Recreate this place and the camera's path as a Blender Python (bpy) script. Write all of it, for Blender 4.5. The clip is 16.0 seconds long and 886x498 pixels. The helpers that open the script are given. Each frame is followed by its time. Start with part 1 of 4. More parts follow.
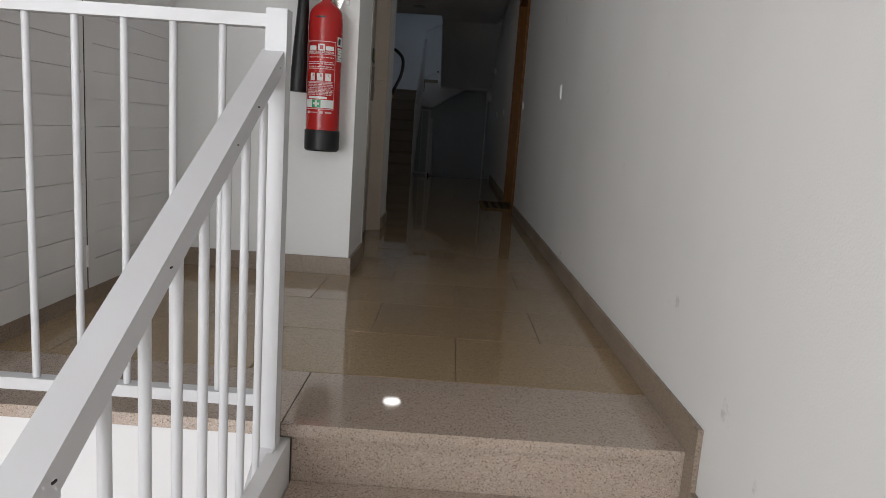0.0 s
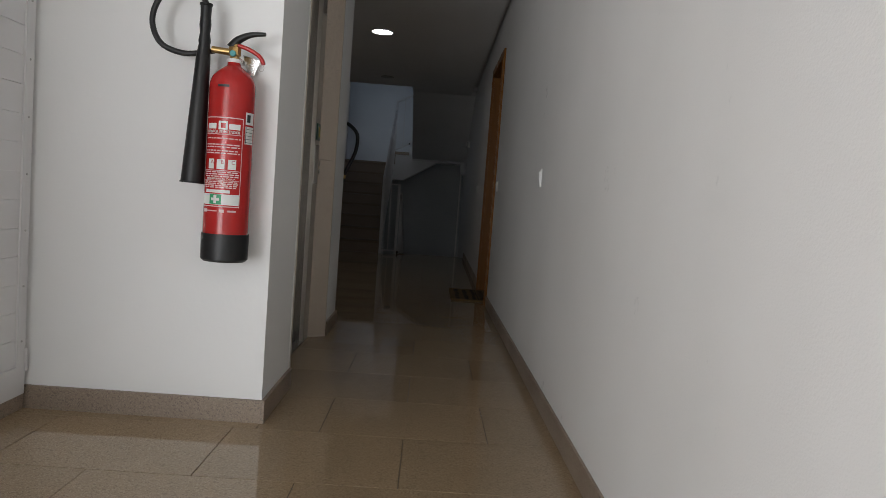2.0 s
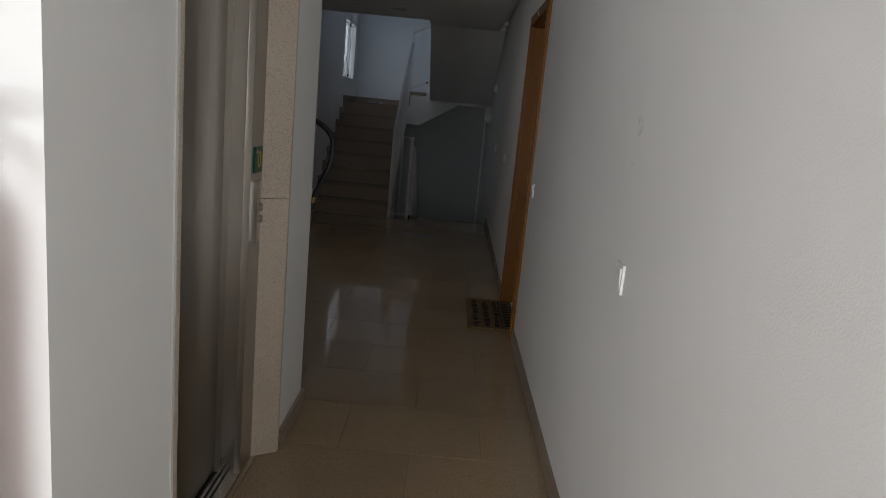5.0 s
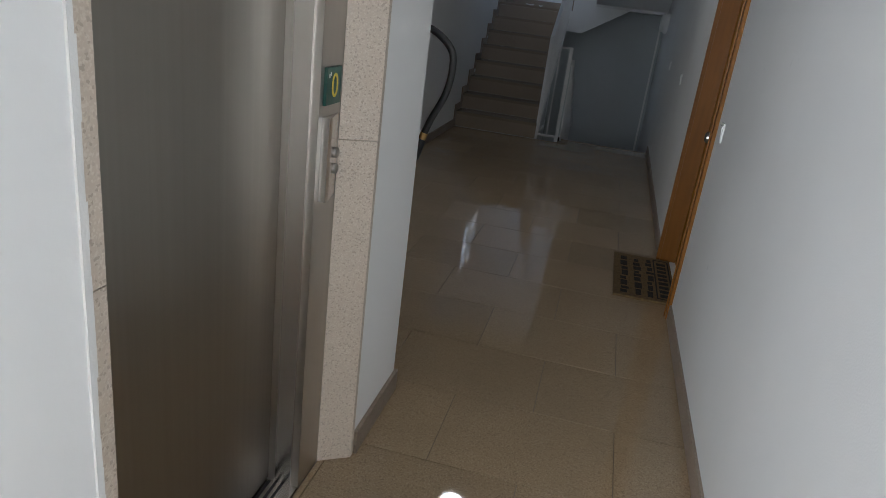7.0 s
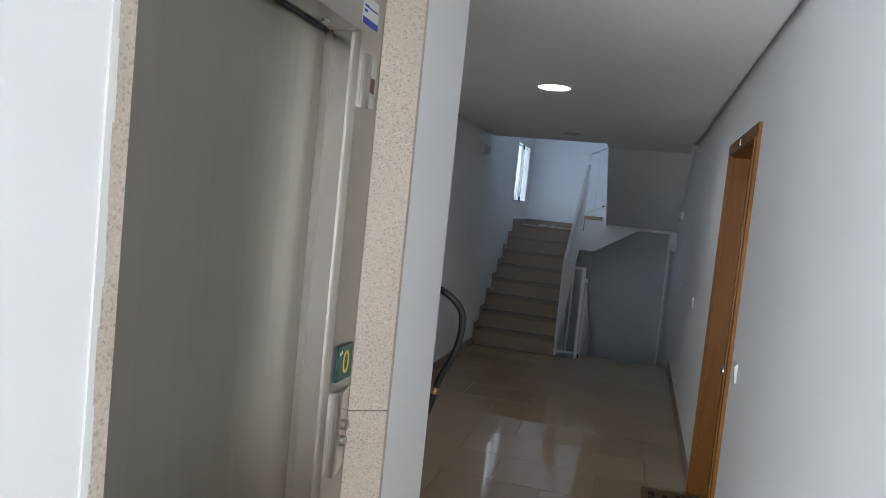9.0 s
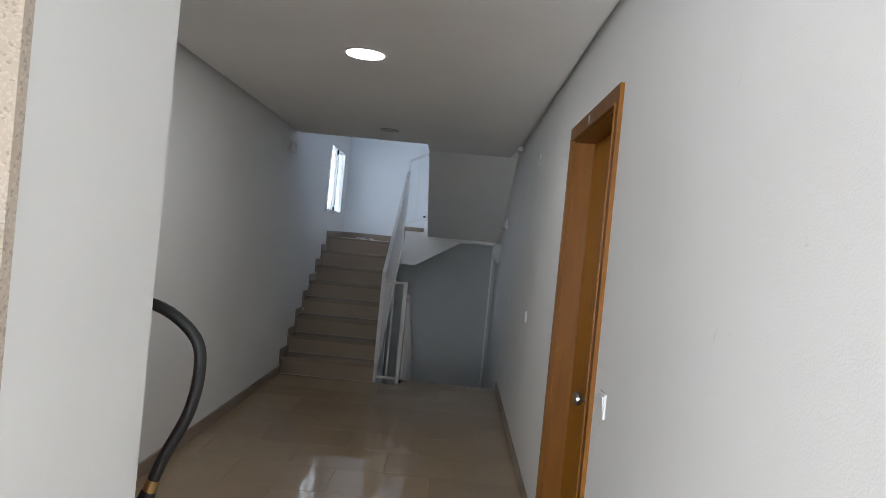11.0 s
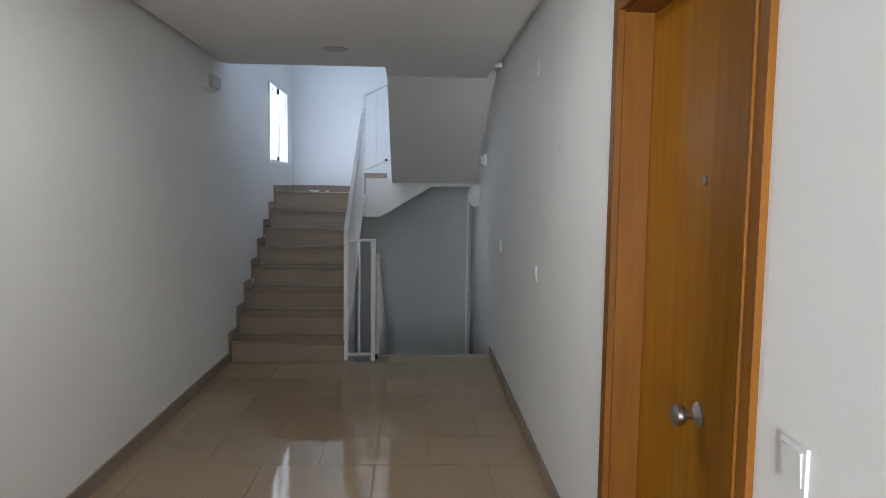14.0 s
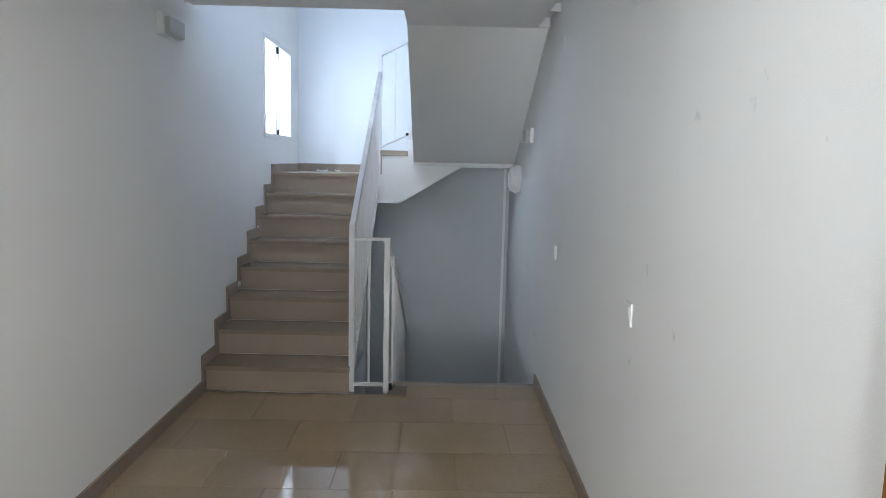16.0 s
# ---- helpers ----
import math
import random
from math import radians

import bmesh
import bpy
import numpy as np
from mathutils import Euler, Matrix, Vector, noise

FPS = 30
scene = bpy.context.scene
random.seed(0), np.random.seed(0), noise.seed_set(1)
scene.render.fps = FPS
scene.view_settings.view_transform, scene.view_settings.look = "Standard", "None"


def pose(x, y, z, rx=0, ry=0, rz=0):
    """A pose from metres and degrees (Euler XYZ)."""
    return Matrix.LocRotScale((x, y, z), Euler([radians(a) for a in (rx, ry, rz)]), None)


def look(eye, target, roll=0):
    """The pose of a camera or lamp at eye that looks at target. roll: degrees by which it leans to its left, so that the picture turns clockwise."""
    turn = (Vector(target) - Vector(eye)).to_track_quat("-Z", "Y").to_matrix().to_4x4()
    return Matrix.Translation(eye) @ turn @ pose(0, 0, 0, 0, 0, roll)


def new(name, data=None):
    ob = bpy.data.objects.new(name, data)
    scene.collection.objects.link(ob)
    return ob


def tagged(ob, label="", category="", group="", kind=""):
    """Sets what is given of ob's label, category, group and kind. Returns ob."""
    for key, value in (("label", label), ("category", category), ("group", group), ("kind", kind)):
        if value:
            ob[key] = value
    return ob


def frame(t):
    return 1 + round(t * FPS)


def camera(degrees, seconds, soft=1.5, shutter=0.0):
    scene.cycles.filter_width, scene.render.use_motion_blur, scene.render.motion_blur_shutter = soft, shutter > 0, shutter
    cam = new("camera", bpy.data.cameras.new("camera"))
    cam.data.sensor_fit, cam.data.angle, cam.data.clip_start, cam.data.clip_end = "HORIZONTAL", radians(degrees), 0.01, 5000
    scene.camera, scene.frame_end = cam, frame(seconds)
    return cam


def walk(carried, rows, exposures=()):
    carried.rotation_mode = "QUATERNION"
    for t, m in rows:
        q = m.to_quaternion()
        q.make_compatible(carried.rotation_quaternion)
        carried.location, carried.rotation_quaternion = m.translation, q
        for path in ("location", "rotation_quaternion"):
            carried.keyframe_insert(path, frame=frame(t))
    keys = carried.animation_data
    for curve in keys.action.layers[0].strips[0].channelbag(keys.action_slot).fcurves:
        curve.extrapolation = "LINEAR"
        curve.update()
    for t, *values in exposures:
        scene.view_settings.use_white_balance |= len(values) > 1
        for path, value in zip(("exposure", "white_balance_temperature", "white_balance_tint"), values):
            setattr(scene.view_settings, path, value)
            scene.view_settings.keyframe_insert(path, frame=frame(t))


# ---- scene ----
cam = camera(65.8, 16.0, soft=0.75)
PATH = [
    (0, (-0.624, -1.046, 0.715), (-0.628, 0.926, 0.379), 4.0),
    (0.5, (-0.609, -1.005, 0.725), (-0.6, 0.987, 0.548), 4.1),
    (1, (-0.525, -0.811, 0.717), (-0.497, 1.183, 0.565), 4.3),
    (1.5, (-0.504, -0.538, 0.722), (-0.456, 1.456, 0.577), 4.4),
    (2, (-0.529, -0.233, 0.852), (-0.482, 1.762, 0.711), 4.3),
    (2.5, (-0.491, 0.023, 0.951), (-0.446, 2.018, 0.807), 4.6),
    (3, (-0.494, 0.255, 1.056), (-0.452, 2.248, 0.893), 4.9),
    (3.5, (-0.52, 0.48, 1.195), (-0.485, 2.469, 0.992), 5.0),
    (5.8, (-0.507, 1.693, 1.424), (-0.586, 3.628, 0.925), 6.3),
    (6, (-0.517, 1.805, 1.408), (-0.645, 3.732, 0.885), 6.5),
    (6.5, (-0.533, 1.994, 1.391), (-0.783, 3.887, 0.796), 7.0),
    (7, (-0.523, 2.04, 1.422), (-0.9, 3.879, 0.73), 7.3),
    (7.5, (-0.523, 2.042, 1.48), (-0.974, 3.881, 0.835), 6.8),
    (8, (-0.519, 2.038, 1.536), (-1.012, 3.919, 1.069), 6.6),
    (8.5, (-0.519, 2.037, 1.587), (-1.037, 3.946, 1.291), 6.1),
    (9, (-0.502, 2.037, 1.611), (-1.033, 3.961, 1.48), 5.8),
    (9.5, (-0.492, 2.078, 1.604), (-0.912, 4.033, 1.586), 5.8),
    (10, (-0.471, 2.291, 1.562), (-0.68, 4.28, 1.569), 5.8),
    (12.5, (-0.726, 3.827, 1.472), (-0.638, 5.823, 1.364), 3.7),
    (13, (-0.672, 3.908, 1.483), (-0.52, 5.898, 1.355), 1.2),
    (13.5, (-0.658, 3.999, 1.48), (-0.488, 5.987, 1.339), 1.0),
    (14, (-0.685, 4.165, 1.473), (-0.591, 6.155, 1.301), 0.8),
    (14.5, (-0.725, 4.439, 1.483), (-0.676, 6.428, 1.278), 0.9),
    (15, (-0.685, 4.815, 1.495), (-0.64, 6.801, 1.263), 1.2),
    (15.5, (-0.703, 5.181, 1.513), (-0.664, 7.166, 1.267), 1.3),
    (16, (-0.691, 5.516, 1.541), (-0.667, 7.5, 1.293), 1.3),
]
EXPOSURES = [(0, -1.24, 6400, 10), (2, -0.95, 6400, 10), (3.5, -0.7, 6450, 10), (6, 0.2, 6300, 9), (7, 0.78, 5850, 7), (8.5, 1.18, 5700, 7),
             (10, 1.52, 6000, 8), (12.5, 2.05, 6200, 9), (14.5, 2.48, 6150, 8.5), (16, 2.98, 5950, 7)]
walk(cam, [(t, look(eye, target, roll)) for t, eye, target, roll in PATH], EXPOSURES)

# ---------------- light ----------------
world = bpy.data.worlds.new("world")
scene.world = world
world.use_nodes = True
wn = world.node_tree.nodes
sky = wn.new("ShaderNodeTexSky")
sky.sky_type = "NISHITA"
sky.sun_disc = False
sky.sun_elevation = radians(50)
sky.sun_rotation = radians(200)
wn["Background"].inputs[1].default_value = 0.1
world.node_tree.links.new(sky.outputs[0], wn["Background"].inputs[0])


def area_light(name, eye, target, sx, sy, power, colour):
    data = bpy.data.lights.new(name, "AREA")
    data.shape, data.size, data.size_y, data.energy, data.color = "RECTANGLE", sx, sy, power, colour
    ob = new(name, data)
    ob.matrix_world = look(eye, target)
    return ob


# daylight in the entrance opening, and in the stair window
area_light("entrance_daylight", (-3.53, -5.46, 0.75), (-3.53, 1.0, 0.75), 3.95, 2.8, 590, (0.96, 0.98, 1.0))
area_light("window_daylight", (-2.33, 12.15, 2.18), (-1.2, 12.15, 2.0), 1.0, 0.8, 2.4, (0.72, 0.85, 1.0))
# added bluish fill lamp in the storey above the stair, with no window there
area_light("upper_window_daylight", (-2.1, 11.9, 4.0), (-0.9, 11.8, 2.6), 0.8, 0.5, 0.5, (0.74, 0.86, 1.0))

# ---------------- materials ----------------


def material(name, colour, rough=0.5, metal=0.0, second=None, scale=3.0, bump=0.0, bump_scale=60.0, coat=0.0, stretch=(1, 1, 1), grime=0.0):
    """A surface with broad patches, fine relief and a random tone for each object."""
    m = bpy.data.materials.new(name)
    m.use_nodes = True
    n, l = m.node_tree.nodes, m.node_tree.links
    b = n["Principled BSDF"]
    b.inputs["Roughness"].default_value, b.inputs["Metallic"].default_value = rough, metal
    b.inputs["Coat Weight"].default_value, b.inputs["Coat Roughness"].default_value = coat, 0.05
    tc, mp = n.new("ShaderNodeNewGeometry"), n.new("ShaderNodeMapping")
    mp.inputs["Scale"].default_value = stretch
    l.new(tc.outputs["Position"], mp.inputs[0])
    t = n.new("ShaderNodeTexNoise")
    t.inputs["Scale"].default_value, t.inputs["Detail"].default_value = scale, 6
    l.new(mp.outputs[0], t.inputs[0])
    mix = n.new("ShaderNodeMix")
    mix.data_type = "RGBA"
    ramp = n.new("ShaderNodeMapRange")
    ramp.inputs[1].default_value, ramp.inputs[2].default_value = 0.3, 0.7
    l.new(t.outputs[0], ramp.inputs[0])
    l.new(ramp.outputs[0], mix.inputs[0])
    s = second or tuple(c * 0.93 for c in colour)
    mix.inputs[6].default_value, mix.inputs[7].default_value = (*colour, 1), (*s, 1)
    l.new(mix.outputs[2], b.inputs["Base Color"])
    if bump:
        f = n.new("ShaderNodeTexNoise")
        f.inputs["Scale"].default_value, f.inputs["Detail"].default_value = bump_scale, 4
        l.new(mp.outputs[0], f.inputs[0])
        bm = n.new("ShaderNodeBump")
        bm.inputs["Strength"].default_value, bm.inputs["Distance"].default_value = bump, 0.004
        l.new(f.outputs[0], bm.inputs["Height"])
        l.new(bm.outputs[0], b.inputs["Normal"])
    if grime:
        sc = n.new("ShaderNodeTexNoise")
        sc.inputs["Scale"].default_value, sc.inputs["Detail"].default_value, sc.inputs["Roughness"].default_value = 4.5, 9, 0.68
        l.new(mp.outputs[0], sc.inputs[0])
        sr_ = n.new("ShaderNodeMapRange")
        sr_.inputs[1].default_value, sr_.inputs[2].default_value, sr_.inputs[4].default_value = 0.65, 0.75, grime
        l.new(sc.outputs[0], sr_.inputs[0])
        dirt = n.new("ShaderNodeMix")
        dirt.data_type = "RGBA"
        dirt.inputs[7].default_value = (*[c * 0.45 for c in colour], 1)
        l.new(sr_.outputs[0], dirt.inputs[0])
        l.new(mix.outputs[2], dirt.inputs[6])
        l.new(dirt.outputs[2], b.inputs["Base Color"])
    rr = n.new("ShaderNodeMapRange")
    rr.inputs[3].default_value, rr.inputs[4].default_value = max(rough - 0.02, 0.02), min(rough + 0.03, 1)
    l.new(t.outputs[0], rr.inputs[0])
    l.new(rr.outputs[0], b.inputs["Roughness"])
    return m


def granite(name, base, light, dark, rough, grain=150.0, tone=0.06):
    """Speckled stone: pale and dark grains on a ground tone, each slab a little different."""
    m = bpy.data.materials.new(name)
    m.use_nodes = True
    n, l = m.node_tree.nodes, m.node_tree.links
    b = n["Principled BSDF"]
    b.inputs["IOR"].default_value = 1.6
    g = n.new("ShaderNodeNewGeometry")

    def grains(scale, lo, hi):
        v = n.new("ShaderNodeTexVoronoi")
        v.inputs["Scale"].default_value = scale
        l.new(g.outputs["Position"], v.inputs[0])
        sep = n.new("ShaderNodeSeparateColor")
        l.new(v.outputs["Color"], sep.inputs[0])
        r = n.new("ShaderNodeMapRange")
        r.inputs[1].default_value, r.inputs[2].default_value = lo, hi
        l.new(sep.outputs[0], r.inputs[0])
        return r.outputs[0]

    def blend(fac, a, c):
        x = n.new("ShaderNodeMix")
        x.data_type = "RGBA"
        l.new(fac, x.inputs[0])
        if hasattr(a, "default_value"):
            l.new(a, x.inputs[6])
        else:
            x.inputs[6].default_value = (*a, 1)
        x.inputs[7].default_value = (*c, 1)
        return x.outputs[2]

    c = blend(grains(grain, 0.55, 0.9), base, light)
    c = blend(grains(grain * 0.8, 0.84, 0.92), c, dark)
    big = n.new("ShaderNodeTexNoise")
    big.inputs["Scale"].default_value = 2.2
    l.new(g.outputs["Position"], big.inputs[0])
    r = n.new("ShaderNodeMapRange")
    r.inputs[1].default_value, r.inputs[2].default_value, r.inputs[4].default_value = 0.35, 0.75, 0.35
    l.new(big.outputs[0], r.inputs[0])
    c = blend(r.outputs[0], c, tuple(k * 0.75 for k in base))
    info = n.new("ShaderNodeObjectInfo")
    hv = n.new("ShaderNodeHueSaturation")
    vr = n.new("ShaderNodeMapRange")
    vr.inputs[3].default_value, vr.inputs[4].default_value = 1 - tone, 1 + tone
    l.new(info.outputs["Random"], vr.inputs[0])
    l.new(vr.outputs[0], hv.inputs["Value"])
    l.new(c, hv.inputs["Color"])
    l.new(hv.outputs[0], b.inputs["Base Color"])
    rr = n.new("ShaderNodeMapRange")
    rr.inputs[3].default_value, rr.inputs[4].default_value = rough * 0.6, rough * 1.6
    l.new(big.outputs[0], rr.inputs[0])
    l.new(rr.outputs[0], b.inputs["Roughness"])
    wob = n.new("ShaderNodeTexNoise")
    wob.inputs["Scale"].default_value = 7.0
    l.new(g.outputs["Position"], wob.inputs[0])
    bm = n.new("ShaderNodeBump")
    bm.inputs["Strength"].default_value, bm.inputs["Distance"].default_value = 0.025, 0.004
    l.new(wob.outputs[0], bm.inputs["Height"])
    l.new(bm.outputs[0], b.inputs["Normal"])
    return m


def glowing(name, colour, strength):
    m = bpy.data.materials.new(name)
    m.use_nodes = True
    b = m.node_tree.nodes["Principled BSDF"]
    b.inputs["Base Color"].default_value = (0.8, 0.8, 0.8, 1)
    b.inputs["Emission Color"].default_value, b.inputs["Emission Strength"].default_value = (*colour, 1), strength
    return m


M_PLASTER = material("rough_plaster", (0.76, 0.752, 0.735), 0.62, second=(0.72, 0.71, 0.69), scale=1.6, bump=0.16, bump_scale=190, grime=0.8)
M_PAINT = material("smooth_paint", (0.83, 0.83, 0.82), 0.6, second=(0.8, 0.8, 0.79), scale=1.3, bump=0.12, bump_scale=45)
M_STAIRWALL = material("stair_wall_paint", (0.76, 0.78, 0.8), 0.6, scale=1.2, bump=0.12, bump_scale=45)
# a darker grey than M_STAIRWALL, for the wall below the cross flight
M_GREYWALL = material("grey_wall_tone", (0.54, 0.57, 0.58), 0.6, scale=1.2, bump=0.12, bump_scale=45)
M_CEIL = material("ceiling_paint", (0.88, 0.875, 0.865), 0.8, scale=0.8, bump=0.05, bump_scale=30)
M_FLOOR = granite("polished_floor_stone", (0.325, 0.234, 0.139), (0.405, 0.304, 0.193), (0.245, 0.174, 0.104), 0.026, 330, 0.07)
M_STEP = granite("pink_granite", (0.42, 0.332, 0.27), (0.54, 0.45, 0.38), (0.22, 0.175, 0.145), 0.035, 420)
M_TREAD = granite("tread_granite", (0.25, 0.19, 0.138), (0.295, 0.23, 0.172), (0.19, 0.145, 0.105), 0.14, 330)
M_STAIR = granite("brown_granite", (0.315, 0.25, 0.19), (0.38, 0.308, 0.242), (0.25, 0.197, 0.147), 0.2, 300)
M_SKIRT = granite("skirting_granite", (0.265, 0.203, 0.152), (0.34, 0.272, 0.212), (0.17, 0.13, 0.1), 0.4, 330)
M_JAMB = granite("jamb_granite", (0.54, 0.455, 0.37), (0.62, 0.545, 0.46), (0.4, 0.335, 0.27), 0.35, 300)
M_GROUT = material("grout", (0.19, 0.145, 0.105), 0.9, bump=0.3)
M_STEEL = material("brushed_steel", (0.32, 0.295, 0.26), 0.34, 1.0, second=(0.3, 0.276, 0.243), scale=7, stretch=(7, 7, 0.06))
M_STEEL_FRAME = material("satin_steel_frame", (0.5, 0.475, 0.44), 0.3, 1.0, second=(0.485, 0.458, 0.425), scale=7, stretch=(7, 7, 0.06))
M_STEEL_LIGHT = material("polished_steel", (0.62, 0.6, 0.58), 0.22, 1.0)
for steel in (M_STEEL, M_STEEL_FRAME):
    tangent = steel.node_tree.nodes.new("ShaderNodeTangent")
    tangent.direction_type, tangent.axis = "RADIAL", "Z"
    principled = steel.node_tree.nodes["Principled BSDF"]
    principled.inputs["Anisotropic"].default_value = 0.75
    steel.node_tree.links.new(tangent.outputs[0], principled.inputs["Tangent"])
M_DARK = material("dark_gap", (0.015, 0.015, 0.015), 0.8)
M_WHITE = material("white_enamel", (0.74, 0.735, 0.735), 0.32, second=(0.7, 0.69, 0.69), scale=5, bump=0.12, bump_scale=25)
M_RAIL = material("chipped_railing_enamel", (0.57, 0.57, 0.585), 0.36, second=(0.53, 0.525, 0.535), scale=5, bump=0.12, bump_scale=25)
M_WOOD = material("honey_veneer", (0.32, 0.132, 0.006), 0.4, second=(0.25, 0.097, 0.005), scale=7, stretch=(5, 5, 0.35), bump=0.06, bump_scale=90)
M_WOOD_FRAME = material("honey_frame", (0.215, 0.084, 0.011), 0.4, second=(0.165, 0.062, 0.008), scale=8, stretch=(4, 4, 0.4), bump=0.06, bump_scale=90, coat=0.05)
M_RED = material("red_enamel", (0.44, 0.009, 0.008), 0.25, second=(0.4, 0.008, 0.007), scale=9, coat=0.15)
M_BLACK = material("black_rubber", (0.006, 0.006, 0.0065), 0.45, bump=0.1)
M_BRASS = material("brass", (0.45, 0.3, 0.12), 0.35, 1.0)
M_PLASTIC = material("white_plastic", (0.74, 0.74, 0.72), 0.35)
M_GREYPLASTIC = material("grey_plastic", (0.5, 0.5, 0.48), 0.4)
M_LABELRED = material("label_red", (0.42, 0.03, 0.035), 0.35)
M_LABELWHITE = material("label_white", (0.72, 0.72, 0.7), 0.45)
M_PINK = material("print_pale", (0.68, 0.5, 0.5), 0.5)
M_GREEN = material("sign_green", (0.012, 0.075, 0.06), 0.3)
M_LABELGREEN = material("label_green", (0.02, 0.3, 0.12), 0.4)
M_YELLOW = material("yellow_print", (0.7, 0.55, 0.06), 0.5)
M_BLUE = material("blue_print", (0.03, 0.06, 0.42), 0.5)
M_DISPLAY = material("display_red", (0.12, 0.01, 0.012), 0.15)
M_NICKEL = material("worn_nickel", (0.42, 0.4, 0.37), 0.28, 1.0)
M_COIR = material("coir", (0.185, 0.115, 0.045), 0.95, second=(0.105, 0.067, 0.028), scale=60, bump=1.0, bump_scale=320)
M_COIRPRINT = material("coir_print", (0.02, 0.017, 0.013), 0.95, bump=1.0, bump_scale=320)
for wood in (M_WOOD, M_WOOD_FRAME):
    wood.node_tree.nodes["Principled BSDF"].inputs["Specular IOR Level"].default_value = 0.18
M_LAMP = glowing("lamp_diffuser", (1.0, 0.98, 0.95), 26.0)
M_SKYGLOW = glowing("sky_backdrop", (0.9, 0.96, 1.0), 0.8)
M_GLASS = bpy.data.materials.new("window_glass")
M_GLASS.use_nodes = True
gb = M_GLASS.node_tree.nodes["Principled BSDF"]
gb.inputs["Transmission Weight"].default_value, gb.inputs["Roughness"].default_value, gb.inputs["IOR"].default_value = 1.0, 0.02, 1.45

# ---------------- shape helpers ----------------


def add_box(bm, x0, x1, y0, y1, z0, z1):
    v = [bm.verts.new((x, y, z)) for x in (x0, x1) for y in (y0, y1) for z in (z0, z1)]
    for f in ((0, 1, 3, 2), (4, 6, 7, 5), (0, 4, 5, 1), (2, 3, 7, 6), (0, 2, 6, 4), (1, 5, 7, 3)):
        bm.faces.new([v[i] for i in f])


def finish(name, bm, mat, parent=None, bevel=0.0, smooth=False, at=None):
    if bevel:
        bmesh.ops.bevel(bm, geom=[e for e in bm.edges if e.calc_face_angle(0) > 0.5], offset=bevel, segments=2, affect="EDGES", clamp_overlap=True)
    bmesh.ops.recalc_face_normals(bm, faces=bm.faces)
    me = bpy.data.meshes.new(name)
    if at is not None:
        bmesh.ops.translate(bm, verts=bm.verts, vec=-Vector(at))
    bm.to_mesh(me)
    bm.free()
    me.materials.append(mat)
    for p in me.polygons:
        p.use_smooth = smooth
    ob = new(name, me)
    if at is not None:
        ob.location = at
    if parent is not None:
        ob.parent = parent
        ob.matrix_parent_inverse = Matrix.Translation(parent.location).inverted()
    return ob


def box(name, x0, x1, y0, y1, z0, z1, mat, parent=None, bevel=0.0):
    bm = bmesh.new()
    add_box(bm, x0, x1, y0, y1, z0, z1)
    return finish(name, bm, mat, parent, bevel, at=((x0 + x1) / 2, (y0 + y1) / 2, z0))


def boxes(name, blocks, mat, parent=None, bevel=0.0):
    bm = bmesh.new()
    for b in blocks:
        add_box(bm, *b)
    return finish(name, bm, mat, parent, bevel)


def beam(name, p, q, w, h, mat, parent=None, bevel=0.002):
    """A square bar from p to q, w across and h high, with its ends cut upright."""
    p, q = Vector(p), Vector(q)
    d = (q - p).normalized()
    side = d.cross(Vector((0, 0, 1)))
    side = side.normalized() if side.length > 0.01 else Vector((1, 0, 0))
    up = Vector((0, 0, 1)) if abs(d.z) < 0.9 else Vector((0, 1, 0))
    bm = bmesh.new()
    v = [bm.verts.new(c + side * a * w / 2 + up * b * h / 2) for c in (p, q) for a in (-1, 1) for b in (-1, 1)]
    for f in ((0, 1, 3, 2), (4, 6, 7, 5), (0, 4, 5, 1), (2, 3, 7, 6), (0, 2, 6, 4), (1, 5, 7, 3)):
        bm.faces.new([v[i] for i in f])
    return finish(name, bm, mat, parent, bevel, at=p)


def prism(name, outline, a0, a1, axis, mat, parent=None, bevel=0.0):
    """An outline in the plane across the axis ('x': y, z pairs; 'y': x, z pairs), from a0 to a1."""
    bm = bmesh.new()
    rings = []
    for a in (a0, a1):
        rings.append([bm.verts.new((a, u, v) if axis == "x" else (u, a, v)) for u, v in outline])
    bm.faces.new(rings[0])
    bm.faces.new(rings[1][::-1])
    k = len(outline)
    for i in range(k):
        bm.faces.new((rings[0][i], rings[1][i], rings[1][(i + 1) % k], rings[0][(i + 1) % k]))
    return finish(name, bm, mat, parent, bevel)


def lathe(name, profile, at, mat, parent=None, turn=None, steps=32):
    """A turned part: radius, height pairs about the z axis, or about the axis that turn gives."""
    bm = bmesh.new()
    rings = []
    for r, z in profile:
        rings.append([bm.verts.new((r * math.cos(2 * math.pi * i / steps), r * math.sin(2 * math.pi * i / steps), z)) for i in range(steps)])
    for a, b in zip(rings, rings[1:]):
        for i in range(steps):
            bm.faces.new((a[i], a[(i + 1) % steps], b[(i + 1) % steps], b[i]))
    bm.faces.new(rings[0][::-1])
    bm.faces.new(rings[-1])
    if turn is not None:
        bmesh.ops.transform(bm, matrix=turn, verts=bm.verts)
    bmesh.ops.translate(bm, verts=bm.verts, vec=at)
    ob = finish(name, bm, mat, parent, smooth=True, at=at)
    ob.data.set_sharp_from_angle(angle=radians(35))
    return ob


